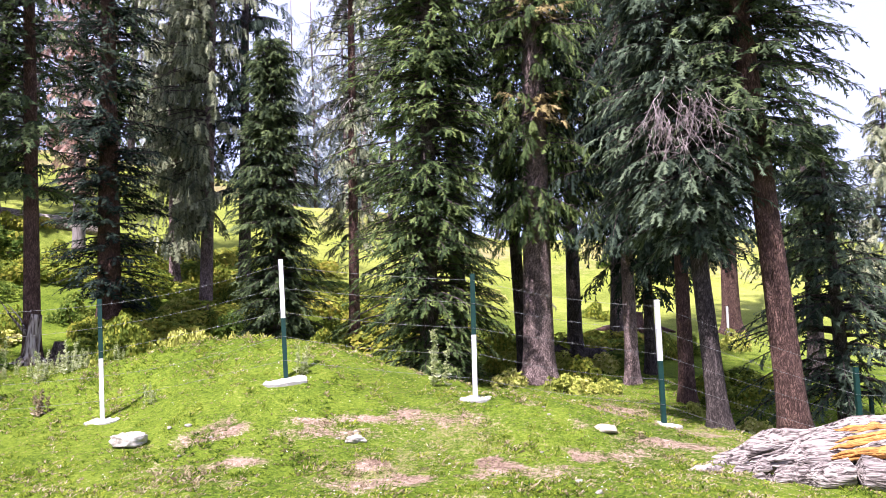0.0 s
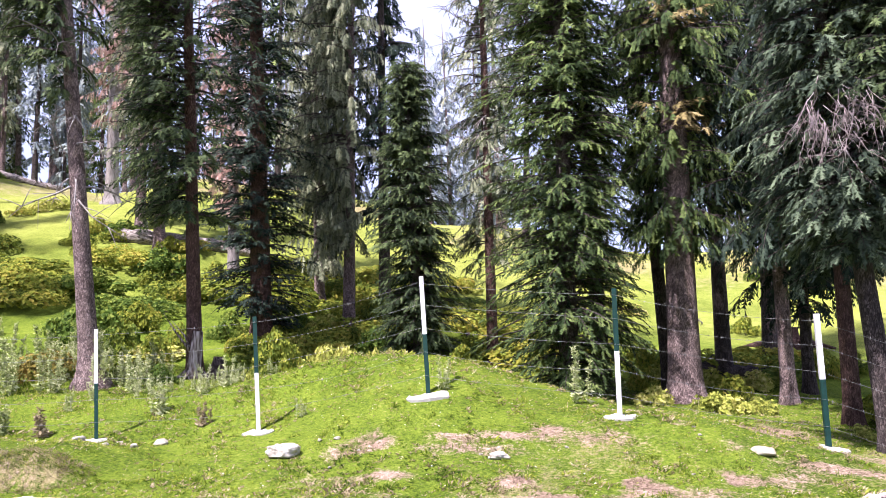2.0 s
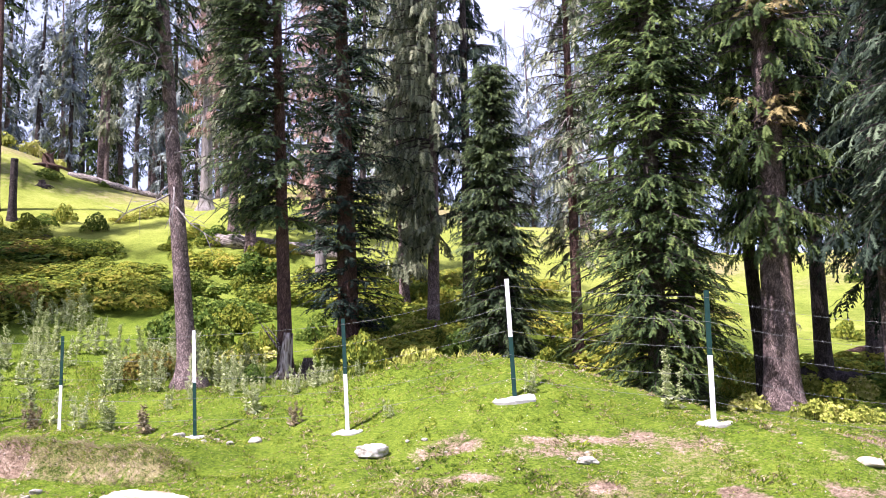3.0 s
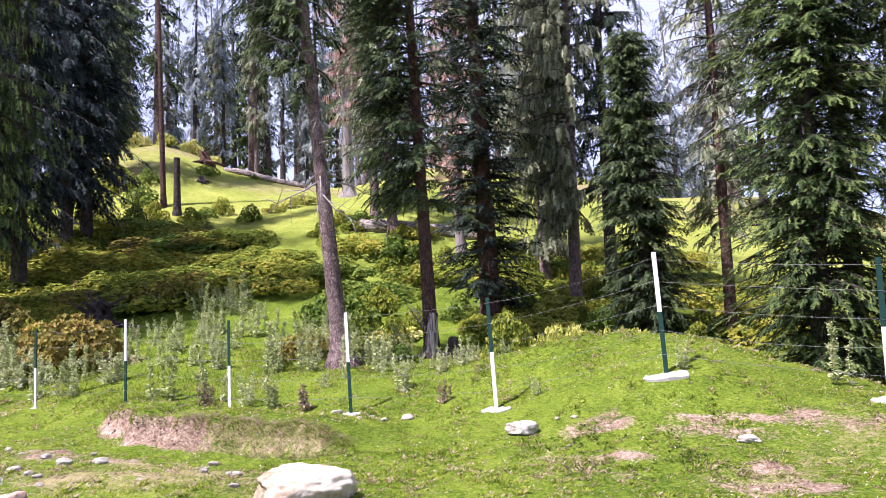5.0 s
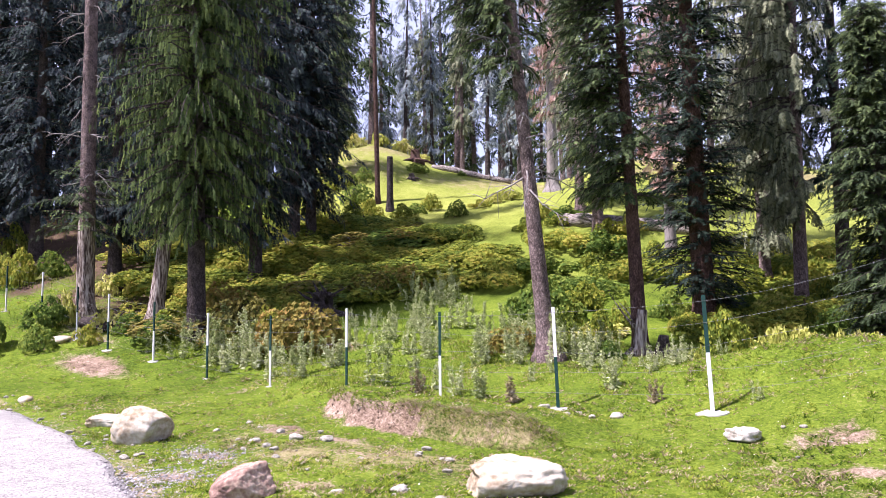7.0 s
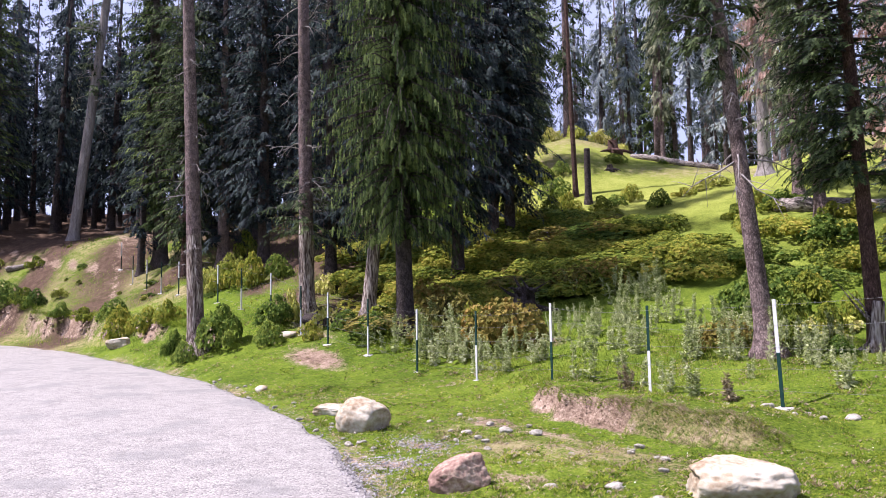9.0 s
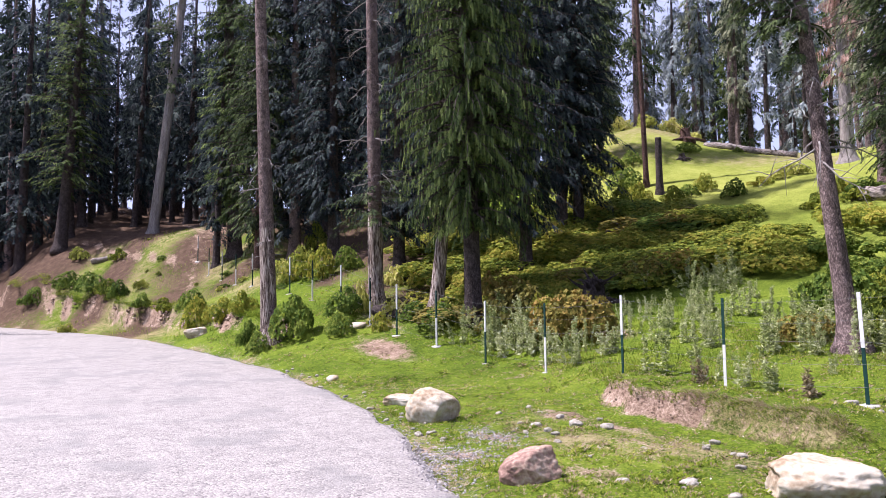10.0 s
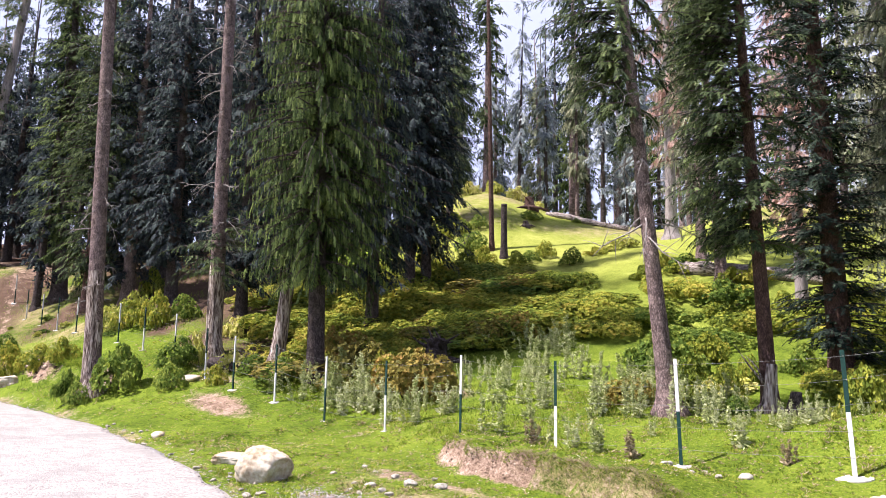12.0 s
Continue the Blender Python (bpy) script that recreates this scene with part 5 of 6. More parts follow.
    # at the foot of the crest and on the sunny slope
    for az, d, w, h, k in ((48.5, 46.5, 3.0, 1.3, 3), (46.8, 47, 2.6, 1.2, 3), (45.0, 47.5, 2.6, 1.2, 3), (43.6, 46.8, 1.8, 0.8, 3), (47.6, 34.6, 2.2, 1.1, 0), (45.2, 34.0, 1.9, 0.9, 0), (48.9, 33.5, 2.4, 1.2, 2), (41.2, 33.5, 2.0, 1.0, 1), (43.8, 41.0, 2.0, 0.8, 1), (43.0, 35.0, 2.0, 0.9, 2), (44.0, 34.5, 1.5, 0.75, 1), (37.0, 36.0, 2.4, 0.85, 3), (38.2, 35.6, 2.2, 0.75, 3), (39.3, 34.8, 1.7, 0.55, 0),
                           (48.8, 36, 2.6, 1.3, 1), (49.8, 38, 2.8, 1.6, 0), (47.9, 38.5, 2.0, 1.0, 1), (40.6, 42.5, 1.0, 0.4, 1), (34.6, 31, 2.2, 0.9, 0), (35.8, 29.5, 2.2, 0.8, 0), (33.0, 30.5, 1.6, 0.7, 4)):
        x, y, _ = spot(az, d)
        put(k, x, y, w, h)


build_shrubs()


# ---- tall pale weeds along the fence ----
def weed_form(i, h, label, woolly, leafmat=None):
    r = np.random.RandomState(500 + i)
    root = new("tall_weed")
    tagged(root, label, "weed", "weeds by the fence")
    V, sticks = [], []
    for _ in range(5):
        a, tilt = r.uniform(0, 6.28), r.uniform(0.03, 0.3)
        hh = h * r.uniform(0.55, 1.0)
        o = np.array([r.normal(0, 0.1), r.normal(0, 0.1), -0.03])
        top = o + hh * np.array([math.cos(a) * tilt, math.sin(a) * tilt, 1.0])
        lines = [(o, top, 60, 0.13)]
        for _ in range(5):
            q = o + (top - o) * r.uniform(0.45, 0.9)
            b = r.uniform(0, 6.28)
            lines.append((q, q + hh * r.uniform(0.12, 0.26) * np.array([0.6 * math.cos(b), 0.6 * math.sin(b), 0.8]), 16, 0.06))
        for q0, q1, m, leaf in lines:
            sticks.append(tube([q0, (q0 + q1) / 2 + r.normal(0, 0.012, 3), q1], [0.006, 0.005, 0.002], 4, 0, 1))
            t = r.uniform(0.05, 1.0, m)
            p = q0 + (q1 - q0) * t[:, None]
            ph = r.uniform(0, 6.28, m)
            d = np.stack([np.cos(ph), np.sin(ph), r.uniform(-0.5, 0.6, m)], -1)
            ll = (leaf * (1.1 - t) * r.uniform(0.4, 1.2, m) + np.where(t > 0.8, 0.045 if woolly else 0.025, 0.015))[:, None]
            w = np.cross(d, r.normal(0, 1, (m, 3)))
            w /= np.linalg.norm(w, axis=1)[:, None]
            V.append(np.stack([p, p + d * ll * 0.5 + w * ll * 0.17, p + d * ll, p + d * ll * 0.5 - w * ll * 0.17], 1).reshape(-1, 3))
    V = np.concatenate(V)
    tagged(part("foliage", raw_mesh("foliage", V, np.arange(len(V)).reshape(-1, 4)), leafmat or M_WEED, root), kind="stuff")
    tagged(part("stalk", raw_mesh("stalk", *joined(sticks)), leafmat or M_WEED, root), kind="stuff")
    return root


def build_weeds():
    r = np.random.RandomState(52)
    forms = [weed_form(0, 0.95, "tall pale woolly weed with a seed head", True), weed_form(1, 0.75, "grey-green weed with narrow leaves", False), weed_form(2, 0.6, "bushy pale weed gone to seed", True), weed_form(3, 0.5, "withered brown weed by a fence post", False, M_DRYGRASS)]
    used = set()

    def put(k, x, y, s):
        m = pose(x, y, zat(x, y), r.normal(0, 3), r.normal(0, 3), r.uniform(0, 360)) @ Matrix.Diagonal((s, s, s * 1.15, 1))
        if k in used:
            copy_thing(forms[k], m)
        else:
            used.add(k)
            forms[k].matrix_basis = m

    for x, y, s, k in ((-9.9, 10.2, 0.9, 0), (-9.0, 10.0, 0.7, 1), (-8.35, 9.9, 0.85, 2), (-6.2, 10.5, 0.9, 2), (-5.8, 11.0, 0.7, 1), (-1.85, 9.75, 0.6, 1), (-0.15, 10.6, 0.75, 0), (-4.9, 11.6, 0.5, 1), (-3.8, 9.9, 0.4, 1), (-10.9, 10.1, 1.1, 0), (-8.0, 10.9, 0.6, 1), (-7.55, 9.75, 0.8, 3), (-9.7, 9.85, 0.9, 3), (-5.3, 10.1, 0.7, 3)):
        put(k, x, y, s)
    for _ in range(34):
        put(int(r.choice(3)), r.uniform(-19.5, -13.2), r.uniform(9.9, 11.2), r.uniform(0.7, 1.25))
    for _ in range(48):
        x = r.uniform(-14.5, -7.5)
        put(int(r.choice(3, p=(0.3, 0.5, 0.2))), x, r.uniform(11.6, 14.2) + 0.12 * (-9 - x), r.uniform(0.6, 1.15))
    for _ in range(26):
        az, d = r.uniform(40, 51), r.uniform(19, 23.5)
        x, y, _z = spot(az, d)
        put(int(r.choice(3, p=(0.3, 0.5, 0.2))), x, y, r.uniform(0.6, 1.0))
    for _ in range(20):
        x = r.uniform(-8.2, -5.2)
        put(1, x, r.uniform(11.2, 13.4), r.uniform(0.4, 0.7))


build_weeds()


# ---- fence ----
def angle_bar(z0, z1, w=0.056, t=0.007):
    """An L-shaped steel bar from z0 to z1."""
    o = [(0, 0), (w, 0), (w, t), (t, t), (t, w), (0, w)]
    v = [(x - w / 2, y - t / 2, z) for z in (z0, z1) for x, y in o]
    bm = bmesh.new()
    vs = [bm.verts.new(p) for p in v]
    for i in range(6):
        j = (i + 1) % 6
        bm.faces.new((vs[i], vs[j], vs[6 + j], vs[6 + i]))
    bm.faces.new(vs[6:])
    bm.faces.new(vs[:6][::-1])
    me = bpy.data.meshes.new("section")
    bm.to_mesh(me)
    bm.free()
    return me


def slab(seed, w, d, h):
    """An uneven slab of poured concrete."""
    r = np.random.RandomState(seed)
    n = 14
    a = np.linspace(0, 6.283, n, endpoint=False)
    rr = 1 + 0.08 * r.normal(0, 1, n)
    bm = bmesh.new()
    rings = []
    for z, k in ((-0.04, 1.0), (h * 0.5, 1.0), (h * 0.9, 0.93), (h, 0.8)):
        rings.append([bm.verts.new((math.cos(t) * w / 2 * k * q, math.sin(t) * d / 2 * k * q, z + r.normal(0, 0.006))) for t, q in zip(a, rr)])
    for p, q in zip(rings, rings[1:]):
        for i in range(n):
            bm.faces.new((p[i], p[(i + 1) % n], q[(i + 1) % n], q[i]))
    c = bm.verts.new((0, 0, h + 0.008))
    for i in range(n):
        bm.faces.new((rings[-1][i], rings[-1][(i + 1) % n], c))
    me = bpy.data.meshes.new("footing")
    bm.to_mesh(me)
    bm.free()
    return me


# x, y, sideways lean a metre, width of the footing
POSTS = [(7.6, 9.7, 0.0, 0.3), (5.5, 10.3, -0.03, 0.3), (2.62, 9.35, -0.03, 0.46), (0.35, 9.3, 0.0, 0.4), (-1.99, 9.62, -0.085, 0.56), (-4.26, 9.6, -0.085, 0.44), (-6.6, 9.6, -0.07, 0.36), (-8.95, 9.6, 0.0, 0.3), (-11.4, 9.65, 0.0, 0.22), (-13.85, 9.65, 0.0, 0.2),
         (-16.0, 9.45, 0.01, 0.2), (-18.6, 9.5, 0.0, 0.3), (-20.6, 9.25, 0.0, 0.35), (-22.7, 9.3, 0.0, 0.6), (-25.3, 9.3, 0.02, 0.3), (-27.6, 9.05, 0.0, 0.3), (-30.6, 9.1, 0.0, 0.3), (-33.2, 9.0, 0.0, 0.3), (-35.6, 8.85, 0.0, 0.3), (-38.0, 8.65, 0.0, 0.3), (-40.6, 8.55, 0.03, 0.3), (-43.2, 8.4, 0.0, 0.3), (-45.6, 8.25, 0.04, 0.3)]
WIRE_H = (0.24, 0.54, 0.84, 1.14, 1.42)
POST_H, POST_MID = 1.5, 0.76


def build_fence():
    halves = {True: (angle_bar(POST_MID, POST_H), angle_bar(-0.3, POST_MID)), False: (angle_bar(POST_MID, POST_H), angle_bar(-0.3, POST_MID))}
    holds = []
    for i, (x, y, lean, w) in enumerate(POSTS):
        white_top = i % 2 == 0
        z = zat(x, y) - (0.3 if i < 2 else 0)
        root = new("fence_post")
        m = pose(x, y, z)
        m.col[2] = (lean, 0.0, 1.0, 0.0)
        root.matrix_basis = m
        tagged(root, ("angle-iron fence post, white above and dark green below" if white_top else "angle-iron fence post, dark green above and white below") + ", set in concrete", "fence post", "posts of the wire fence")
        up, low = halves[white_top]
        a, b = (M_WHITE, M_GREEN) if white_top else (M_GREEN, M_WHITE)
        part("upper_section", up, a, root)
        part("lower_section", low, b, root)
        foot = part("footing", slab(600 + i, w, w * 0.8, 0.025), M_CONCRETE, root, "rough pale concrete footing")
        sx_, sy_ = (zat(x + 0.2, y) - zat(x - 0.2, y)) / 0.4, (zat(x, y + 0.2) - zat(x, y - 0.2)) / 0.4
        foot.matrix_basis = Matrix(((1, 0, 0, 0), (0, 1, 0, 0), (sx_, sy_, 1, -0.016), (0, 0, 0, 1)))
        holds.append([np.array([x + lean * h, y - 0.01, z + h]) for h in WIRE_H])
    r = np.random.RandomState(9)
    for k in range(len(WIRE_H)):
        pieces = []
        pts = []
        for a, b in zip(holds, holds[1:]):
            sag = r.uniform(0.01, 0.07)
            for s in np.linspace(0, 1, 9)[:-1]:
                pts.append(a[k] * (1 - s) + b[k] * s - np.array([0, 0, 4 * sag * s * (1 - s)]))
        pts.append(holds[-1][k])
        pts = np.array(pts)
        pieces.append(tube(pts, np.full(len(pts), 0.0015), 4, 0, 1))
        seg = pts[:112]
        for p, q in zip(seg, seg[1:]):
            for s in (0.25, 0.75):
                c = p * (1 - s) + q * s
                e = np.array([r.normal(0, 0.3), r.normal(0, 1), r.normal(0, 1)])
                e *= 0.022 / np.linalg.norm(e)
                pieces.append(tube([c - e, c, c + e], [0.0012, 0.0026, 0.0012], 4, 0, 1))
        ob = part("barbed_wire", raw_mesh("barbed_wire", *joined(pieces)), M_WIRE)
        tagged(ob, "thin galvanised barbed wire strung from post to post", "barbed wire", "strands of the wire fence")


build_fence()


def build_far_posts():
    """Posts of another fence, beyond the clearing."""
    for i, (x, y) in enumerate(((7.3, 13.3), (6.7, 14.8), (9.5, 22.1), (9.0, 24.4), (8.4, 27.0))):
        root = new("fence_post")
        root.matrix_basis = pose(x, y, zat(x, y))
        tagged(root, "slender green and white fence post in the shady clearing", "fence post", "posts beyond the clearing")
        part("upper_section", angle_bar(0.6, 1.15), M_GREEN if i < 2 else M_WHITE, root)
        part("lower_section", angle_bar(-0.2, 0.6), M_WHITE, root)


build_far_posts()


# ---- boulders and stones ----
def stone_mesh(seed, size, lumps=0.16, sub=3, ledges=0.3, cuts=4, square=0.78):
    """A weathered stone: a ball split along a few planes, with worn ledges and a rough skin."""
    r = np.random.RandomState(seed)
    bm = bmesh.new()
    bmesh.ops.create_icosphere(bm, subdivisions=sub, radius=1.0)
    co = np.array([v.co[:] for v in bm.verts])
    co = np.sign(co) * np.abs(co) ** square
    co[:, :2] *= (1 - 0.14 * np.clip(0.2 - co[:, 2:], 0, 1.2))
    for _ in range(cuts + 1):
        n = r.normal(0, 1, 3) * (1, 1, 0.6)
        n /= np.linalg.norm(n)
        over = np.clip(co @ n - r.uniform(0.6, 0.9), 0, None)
        co -= n * over[:, None] * 0.96
    off = Vector(r.uniform(0, 50, 3))
    for i, v in enumerate(bm.verts):
        p = Vector(co[i])
        ledge = noise.noise(Vector((p.x * 1.1, p.y * 1.1, p.z * 4.5)) + off)
        k = 1 + lumps * noise.noise(p * 1.3 + off) + ledges * lumps * ledge + 0.4 * lumps * noise.noise(p * 4.0 + off) + 0.3 * lumps * noise.noise(p * 9.0 + off) + 0.15 * lumps * noise.noise(p * 19.0 + off)
        q = p * k
        v.co = (q.x * size[0], q.y * size[1], q.z * size[2])
    for f in bm.faces:
        f.smooth = sub > 2
    me = bpy.data.meshes.new("stone")
    bm.to_mesh(me)
    bm.free()
    return me


M_TURFSTONE = material("earthy_grey_stone", [(0.34, (0.12, 0.105, 0.08)), (0.44, (0.25, 0.225, 0.185)), (0.54, (0.37, 0.345, 0.3)), (0.68, (0.46, 0.44, 0.4))], scale=6, bump=1.0, bump_scale=30, dist=0.02, fine=0.45)


def boulder(name, x, y, size, turn, mat, label, seed, sink=0.25, tilt=0.0, sub=5, cuts=4, lumps=0.14, ledges=0.3, square=0.78):
    ob = part(name, stone_mesh(seed, size, lumps, sub, ledges, cuts, square), mat)
    ob.matrix_basis = pose(x, y, zat(x, y) + size[2] * (1 - 2 * sink), 0, tilt, turn)
    tagged(ob, label, "boulder" if name == "boulder" else "stone")
    return ob


boulder("boulder", -4.42, 5.5, (0.5, 0.34, 0.2), 40, M_ROCK, "big smooth whitish boulder beside the road", 3, sink=0.27, cuts=2, lumps=0.14, ledges=0.2, square=0.84)
boulder("boulder", -10.45, 5.12, (0.42, 0.33, 0.33), 38, M_ROCK, "pale blocky boulder at the road's edge", 8, sink=0.33, cuts=4, lumps=0.14, ledges=0.2, square=0.84, tilt=10)
boulder("boulder", -12.3, 5.55, (0.40, 0.2, 0.13), 35, M_ROCK, "low grey stone lying against the pale boulder", 6, sink=0.25)
boulder("boulder", -6.25, 4.0, (0.3, 0.21, 0.2), 62, M_REDROCK, "reddish angular boulder on the verge", 14, sink=0.25, tilt=-15, cuts=7)
boulder("boulder", -32.3, 5.75, (0.55, 0.4, 0.27), 20, M_ROCK, "grey squat boulder at the foot of the bank", 21, sink=0.25)
boulder("stone", -3.38, 8.22, (0.21, 0.13, 0.1), 35, M_TURFSTONE, "pale rounded stone in the grass below the fence", 31, sink=0.36, sub=4, cuts=6, lumps=0.3, square=0.95)
boulder("stone", -0.95, 8.15, (0.12, 0.09, 0.055), 10, M_TURFSTONE, "flat earthy stone in the dry turf", 32, sink=0.38, sub=4, cuts=6, lumps=0.3, square=0.95)
boulder("stone", 1.72, 8.44, (0.13, 0.09, 0.06), 0, M_ROCK, "small white stone near a post", 34, sink=0.3, sub=3)
boulder("stone", -22.9, 9.0, (0.45, 0.3, 0.11), 0, M_ROCK, "pale stone under a fence post", 35, sink=0.25, sub=3)
boulder("stone", -16.9, 5.95, (0.2, 0.14, 0.1), 0, M_ROCK, "grey stone on the verge", 36, sink=0.32, sub=3)


def scatter_stones():
    r = np.random.RandomState(63)
    meshes = [stone_mesh(700 + i, (0.5, 0.38, 0.26), 0.22, 3, cuts=4) for i in range(5)]
    for me in meshes:
        me.materials.append(M_TURFSTONE)
    spots = [(-6.1, 8.5, 0.2), (-5.45, 9.25, 0.2), (-5.75, 9.15, 0.16), (-6.06, 9.3, 0.12), (-8.62, 6.34, 0.24), (-6.86, 7.03, 0.14), (-8.92, 5.92, 0.18), (-5.67, 4.56, 0.14), (-8.2, 6.55, 0.2), (-5.2, 4.9, 0.2), (-8.5, 5.8, 0.12), (-7.9, 5.5, 0.1), (-9.3, 6.6, 0.15), (-5.9, 8.75, 0.12)]
    for _ in range(46):
        x = r.uniform(-11, -4.2)
        spots.append((x, r.uniform(max(4.0, float(edge_y(x)) + 0.15), 7.2), r.uniform(0.04, 0.13)))
    for _ in range(40):
        x = r.uniform(-20, -6)
        spots.append((x, float(edge_y(x)) + r.uniform(-0.2, 0.6), r.uniform(0.05, 0.14)))
    for _ in range(12):
        spots.append((r.uniform(-4, 3), r.uniform(6.6, 9.0), r.uniform(0.04, 0.09)))
    for i, (x, y, s) in enumerate(spots):
        ob = new("stone", meshes[i % 5])
        ob.matrix_basis = pose(x, y, zat(x, y) + 0.10 * s, r.normal(0, 8), r.normal(0, 8), r.uniform(0, 360)) @ Matrix.Diagonal((s, s, s, 1))
        tagged(ob, "small pale stone lying in the turf", "stone", "stones in the turf")


scatter_stones()


M_SOIL = material("crumbling_soil", [(0.36, (0.07, 0.045, 0.032)), (0.48, (0.20, 0.14, 0.105)), (0.56, (0.31, 0.225, 0.175)), (0.66, (0.46, 0.37, 0.30))], scale=7, bump=0.8, bump_scale=40, island=0.3, dist=0.03)


def build_clods():
    """Crumbled soil on the faces of the two cuts."""
    r = np.random.RandomState(67)
    n = 700
    x = np.concatenate([r.uniform(-10.6, -5.0, n), r.uniform(-58, -25, n)])
    near = np.arange(2 * n) < n
    t = r.uniform(-0.5, 1.0, 2 * n)
    y = np.where(near, cut_y(x) + 0.02 + 0.1 * t, bank_foot(x) + 0.22 + 0.28 * t)
    keep = (cover(x, y)[0] > 0.5) & (r.uniform(0, 1, 2 * n) < 0.8)
    x, y, near = x[keep], y[keep], near[keep]
    n = len(x)
    z = land(x, y)
    size = np.where(near, 0.007 + 0.024 * r.uniform(0, 1, n) ** 3, 0.03 + 0.09 * r.uniform(0, 1, n) ** 3)
    me = stone_mesh(790, (1, 1, 0.8), 0.3, 1, cuts=4)
    vs = np.array([v.co[:] for v in me.vertices])
    fs = np.array([list(f.vertices) for f in me.polygons])
    V = np.stack([x, y, z - 0.35 * size], -1)[:, None] + vs[None] * size[:, None, None] * r.uniform(0.6, 1.3, (n, len(vs), 1))
    F = (np.arange(n) * len(vs))[:, None, None] + fs[None]
    tagged(part("soil_clods", raw_mesh("soil_clods", V.reshape(-1, 3), F.reshape(-1, 3)), M_SOIL), "crumbled reddish soil on the cut banks", "soil", kind="stuff")


build_clods()


def build_gravel():
    """Loose chippings along the road's edge and on a bare patch of the verge."""
    r = np.random.RandomState(66)
    n = 5600
    x = np.where(r.uniform(0, 1, n) < 0.62, r.uniform(-34, -2, n), r.normal(-7.6, 0.9, n))
    y = edge_y(x) + r.normal(-0.05, 0.22, n)
    patch = np.arange(n) > 3600
    second = patch & (np.arange(n) % 5 < 2)
    x = np.where(patch, np.where(second, r.normal(-7.9, 0.3, n), r.normal(-8.7, 0.4, n)), x)
    y = np.where(patch, np.where(second, r.normal(4.2, 0.2, n), r.normal(5.1, 0.22, n)), y)
    z = np.where(y < edge_y(x), road_z(x) + 0.02, land(x, y))
    size = 0.006 + 0.016 * r.uniform(0, 1, n) ** 3
    oc = np.array([(1, 0, 0), (-1, 0, 0), (0, 1, 0), (0, -1, 0), (0, 0, 0.8), (0, 0, -0.5)], float)
    of = np.array([(0, 2, 4), (2, 1, 4), (1, 3, 4), (3, 0, 4), (2, 0, 5), (1, 2, 5), (3, 1, 5), (0, 3, 5)])
    V = np.stack([x, y, z], -1)[:, None] + oc[None] * size[:, None, None] * r.uniform(0.6, 1.4, (n, 6, 1))
    F = (np.arange(n) * 6)[:, None, None] + of[None]
    tagged(part("gravel", raw_mesh("gravel", V.reshape(-1, 3), F.reshape(-1, 3)), M_GRAVEL), "loose grey chippings along the road's edge", "gravel", kind="stuff")


build_gravel()


# ---- fallen and dead wood ----
def lying_log(name, a, b, r0, r1, mat, label, seed, stubs=6, lift=0.6):
    """A trunk lying on the ground from a to b."""
    r = np.random.RandomState(seed)
    n = 22
    s = np.linspace(0, 1, n)
    x, y = a[0] + (b[0] - a[0]) * s, a[1] + (b[1] - a[1]) * s
    rad = (r0 + (r1 - r0) * s) * (1 + 0.05 * r.normal(0, 1, n))
    z = blur(land(x, y), 3, 0) + rad * lift
    P = np.stack([x + 0.06 * np.sin(5 * s), y, z], -1)
    root = new(name)
    tagged(root, label, "log")
    root.matrix_basis = pose(a[0], a[1], float(z[0]))
    P = P - P[0]
    part("trunk", raw_mesh("trunk", *tube(P, rad, 12, 0.07, seed), smooth=True), mat, root)
    if stubs:
        for _ in range(stubs):
            k = r.randint(1, n - 1)
            d = np.array([r.normal(0, 1), r.normal(0, 1), abs(r.normal(0.3, 0.6))])
            d /= np.linalg.norm(d)
            q = P[k]
            part("branch_stub", raw_mesh("branch_stub", *tube([q, q + d * rad[k] * 1.4, q + d * rad[k] * r.uniform(2, 3.5)], [0.05, 0.035, 0.012], 6, 0.1, seed)), mat, root)
    return root


lying_log("fallen_log", spot(42.8, 43.5)[:2], spot(36.8, 42.0)[:2], 0.2, 0.16, M_LOGWOOD, "long grey fallen trunk across the sunny slope", 71)
lying_log("fallen_log", (-16.6, 25.3), (-11.6, 26.4), 0.31, 0.22, M_LOGWOOD, "weathered broken fallen trunk among the shrubs", 72)
lying_log("fallen_log", (-3.3, 21.8), (-1.6, 22.0), 0.16, 0.12, M_DARKBARK, "dark rotten fallen branch behind the mound", 73)
lying_log("fallen_log", (2.6, 19.6), (4.2, 19.9), 0.2, 0.14, M_DARKBARK, "dark fallen trunk behind the mighty spruce", 74)
lying_log("fallen_log", (-23.6, 9.9), (-21.6, 10.6), 0.22, 0.16, M_DARKBARK, "dark rotting log by the fence", 75)
lying_log("fallen_log", (-27.3, 12.2), (-24.8, 13.2), 0.28, 0.2, M_DARKBARK, "dark uprooted trunk lying in the shade", 76)
lying_log("fallen_log", (-53.6, 3.3), (-52.2, 4.6), 0.2, 0.1, M_LOGWOOD, "grey branch lying on the bare slope", 77)


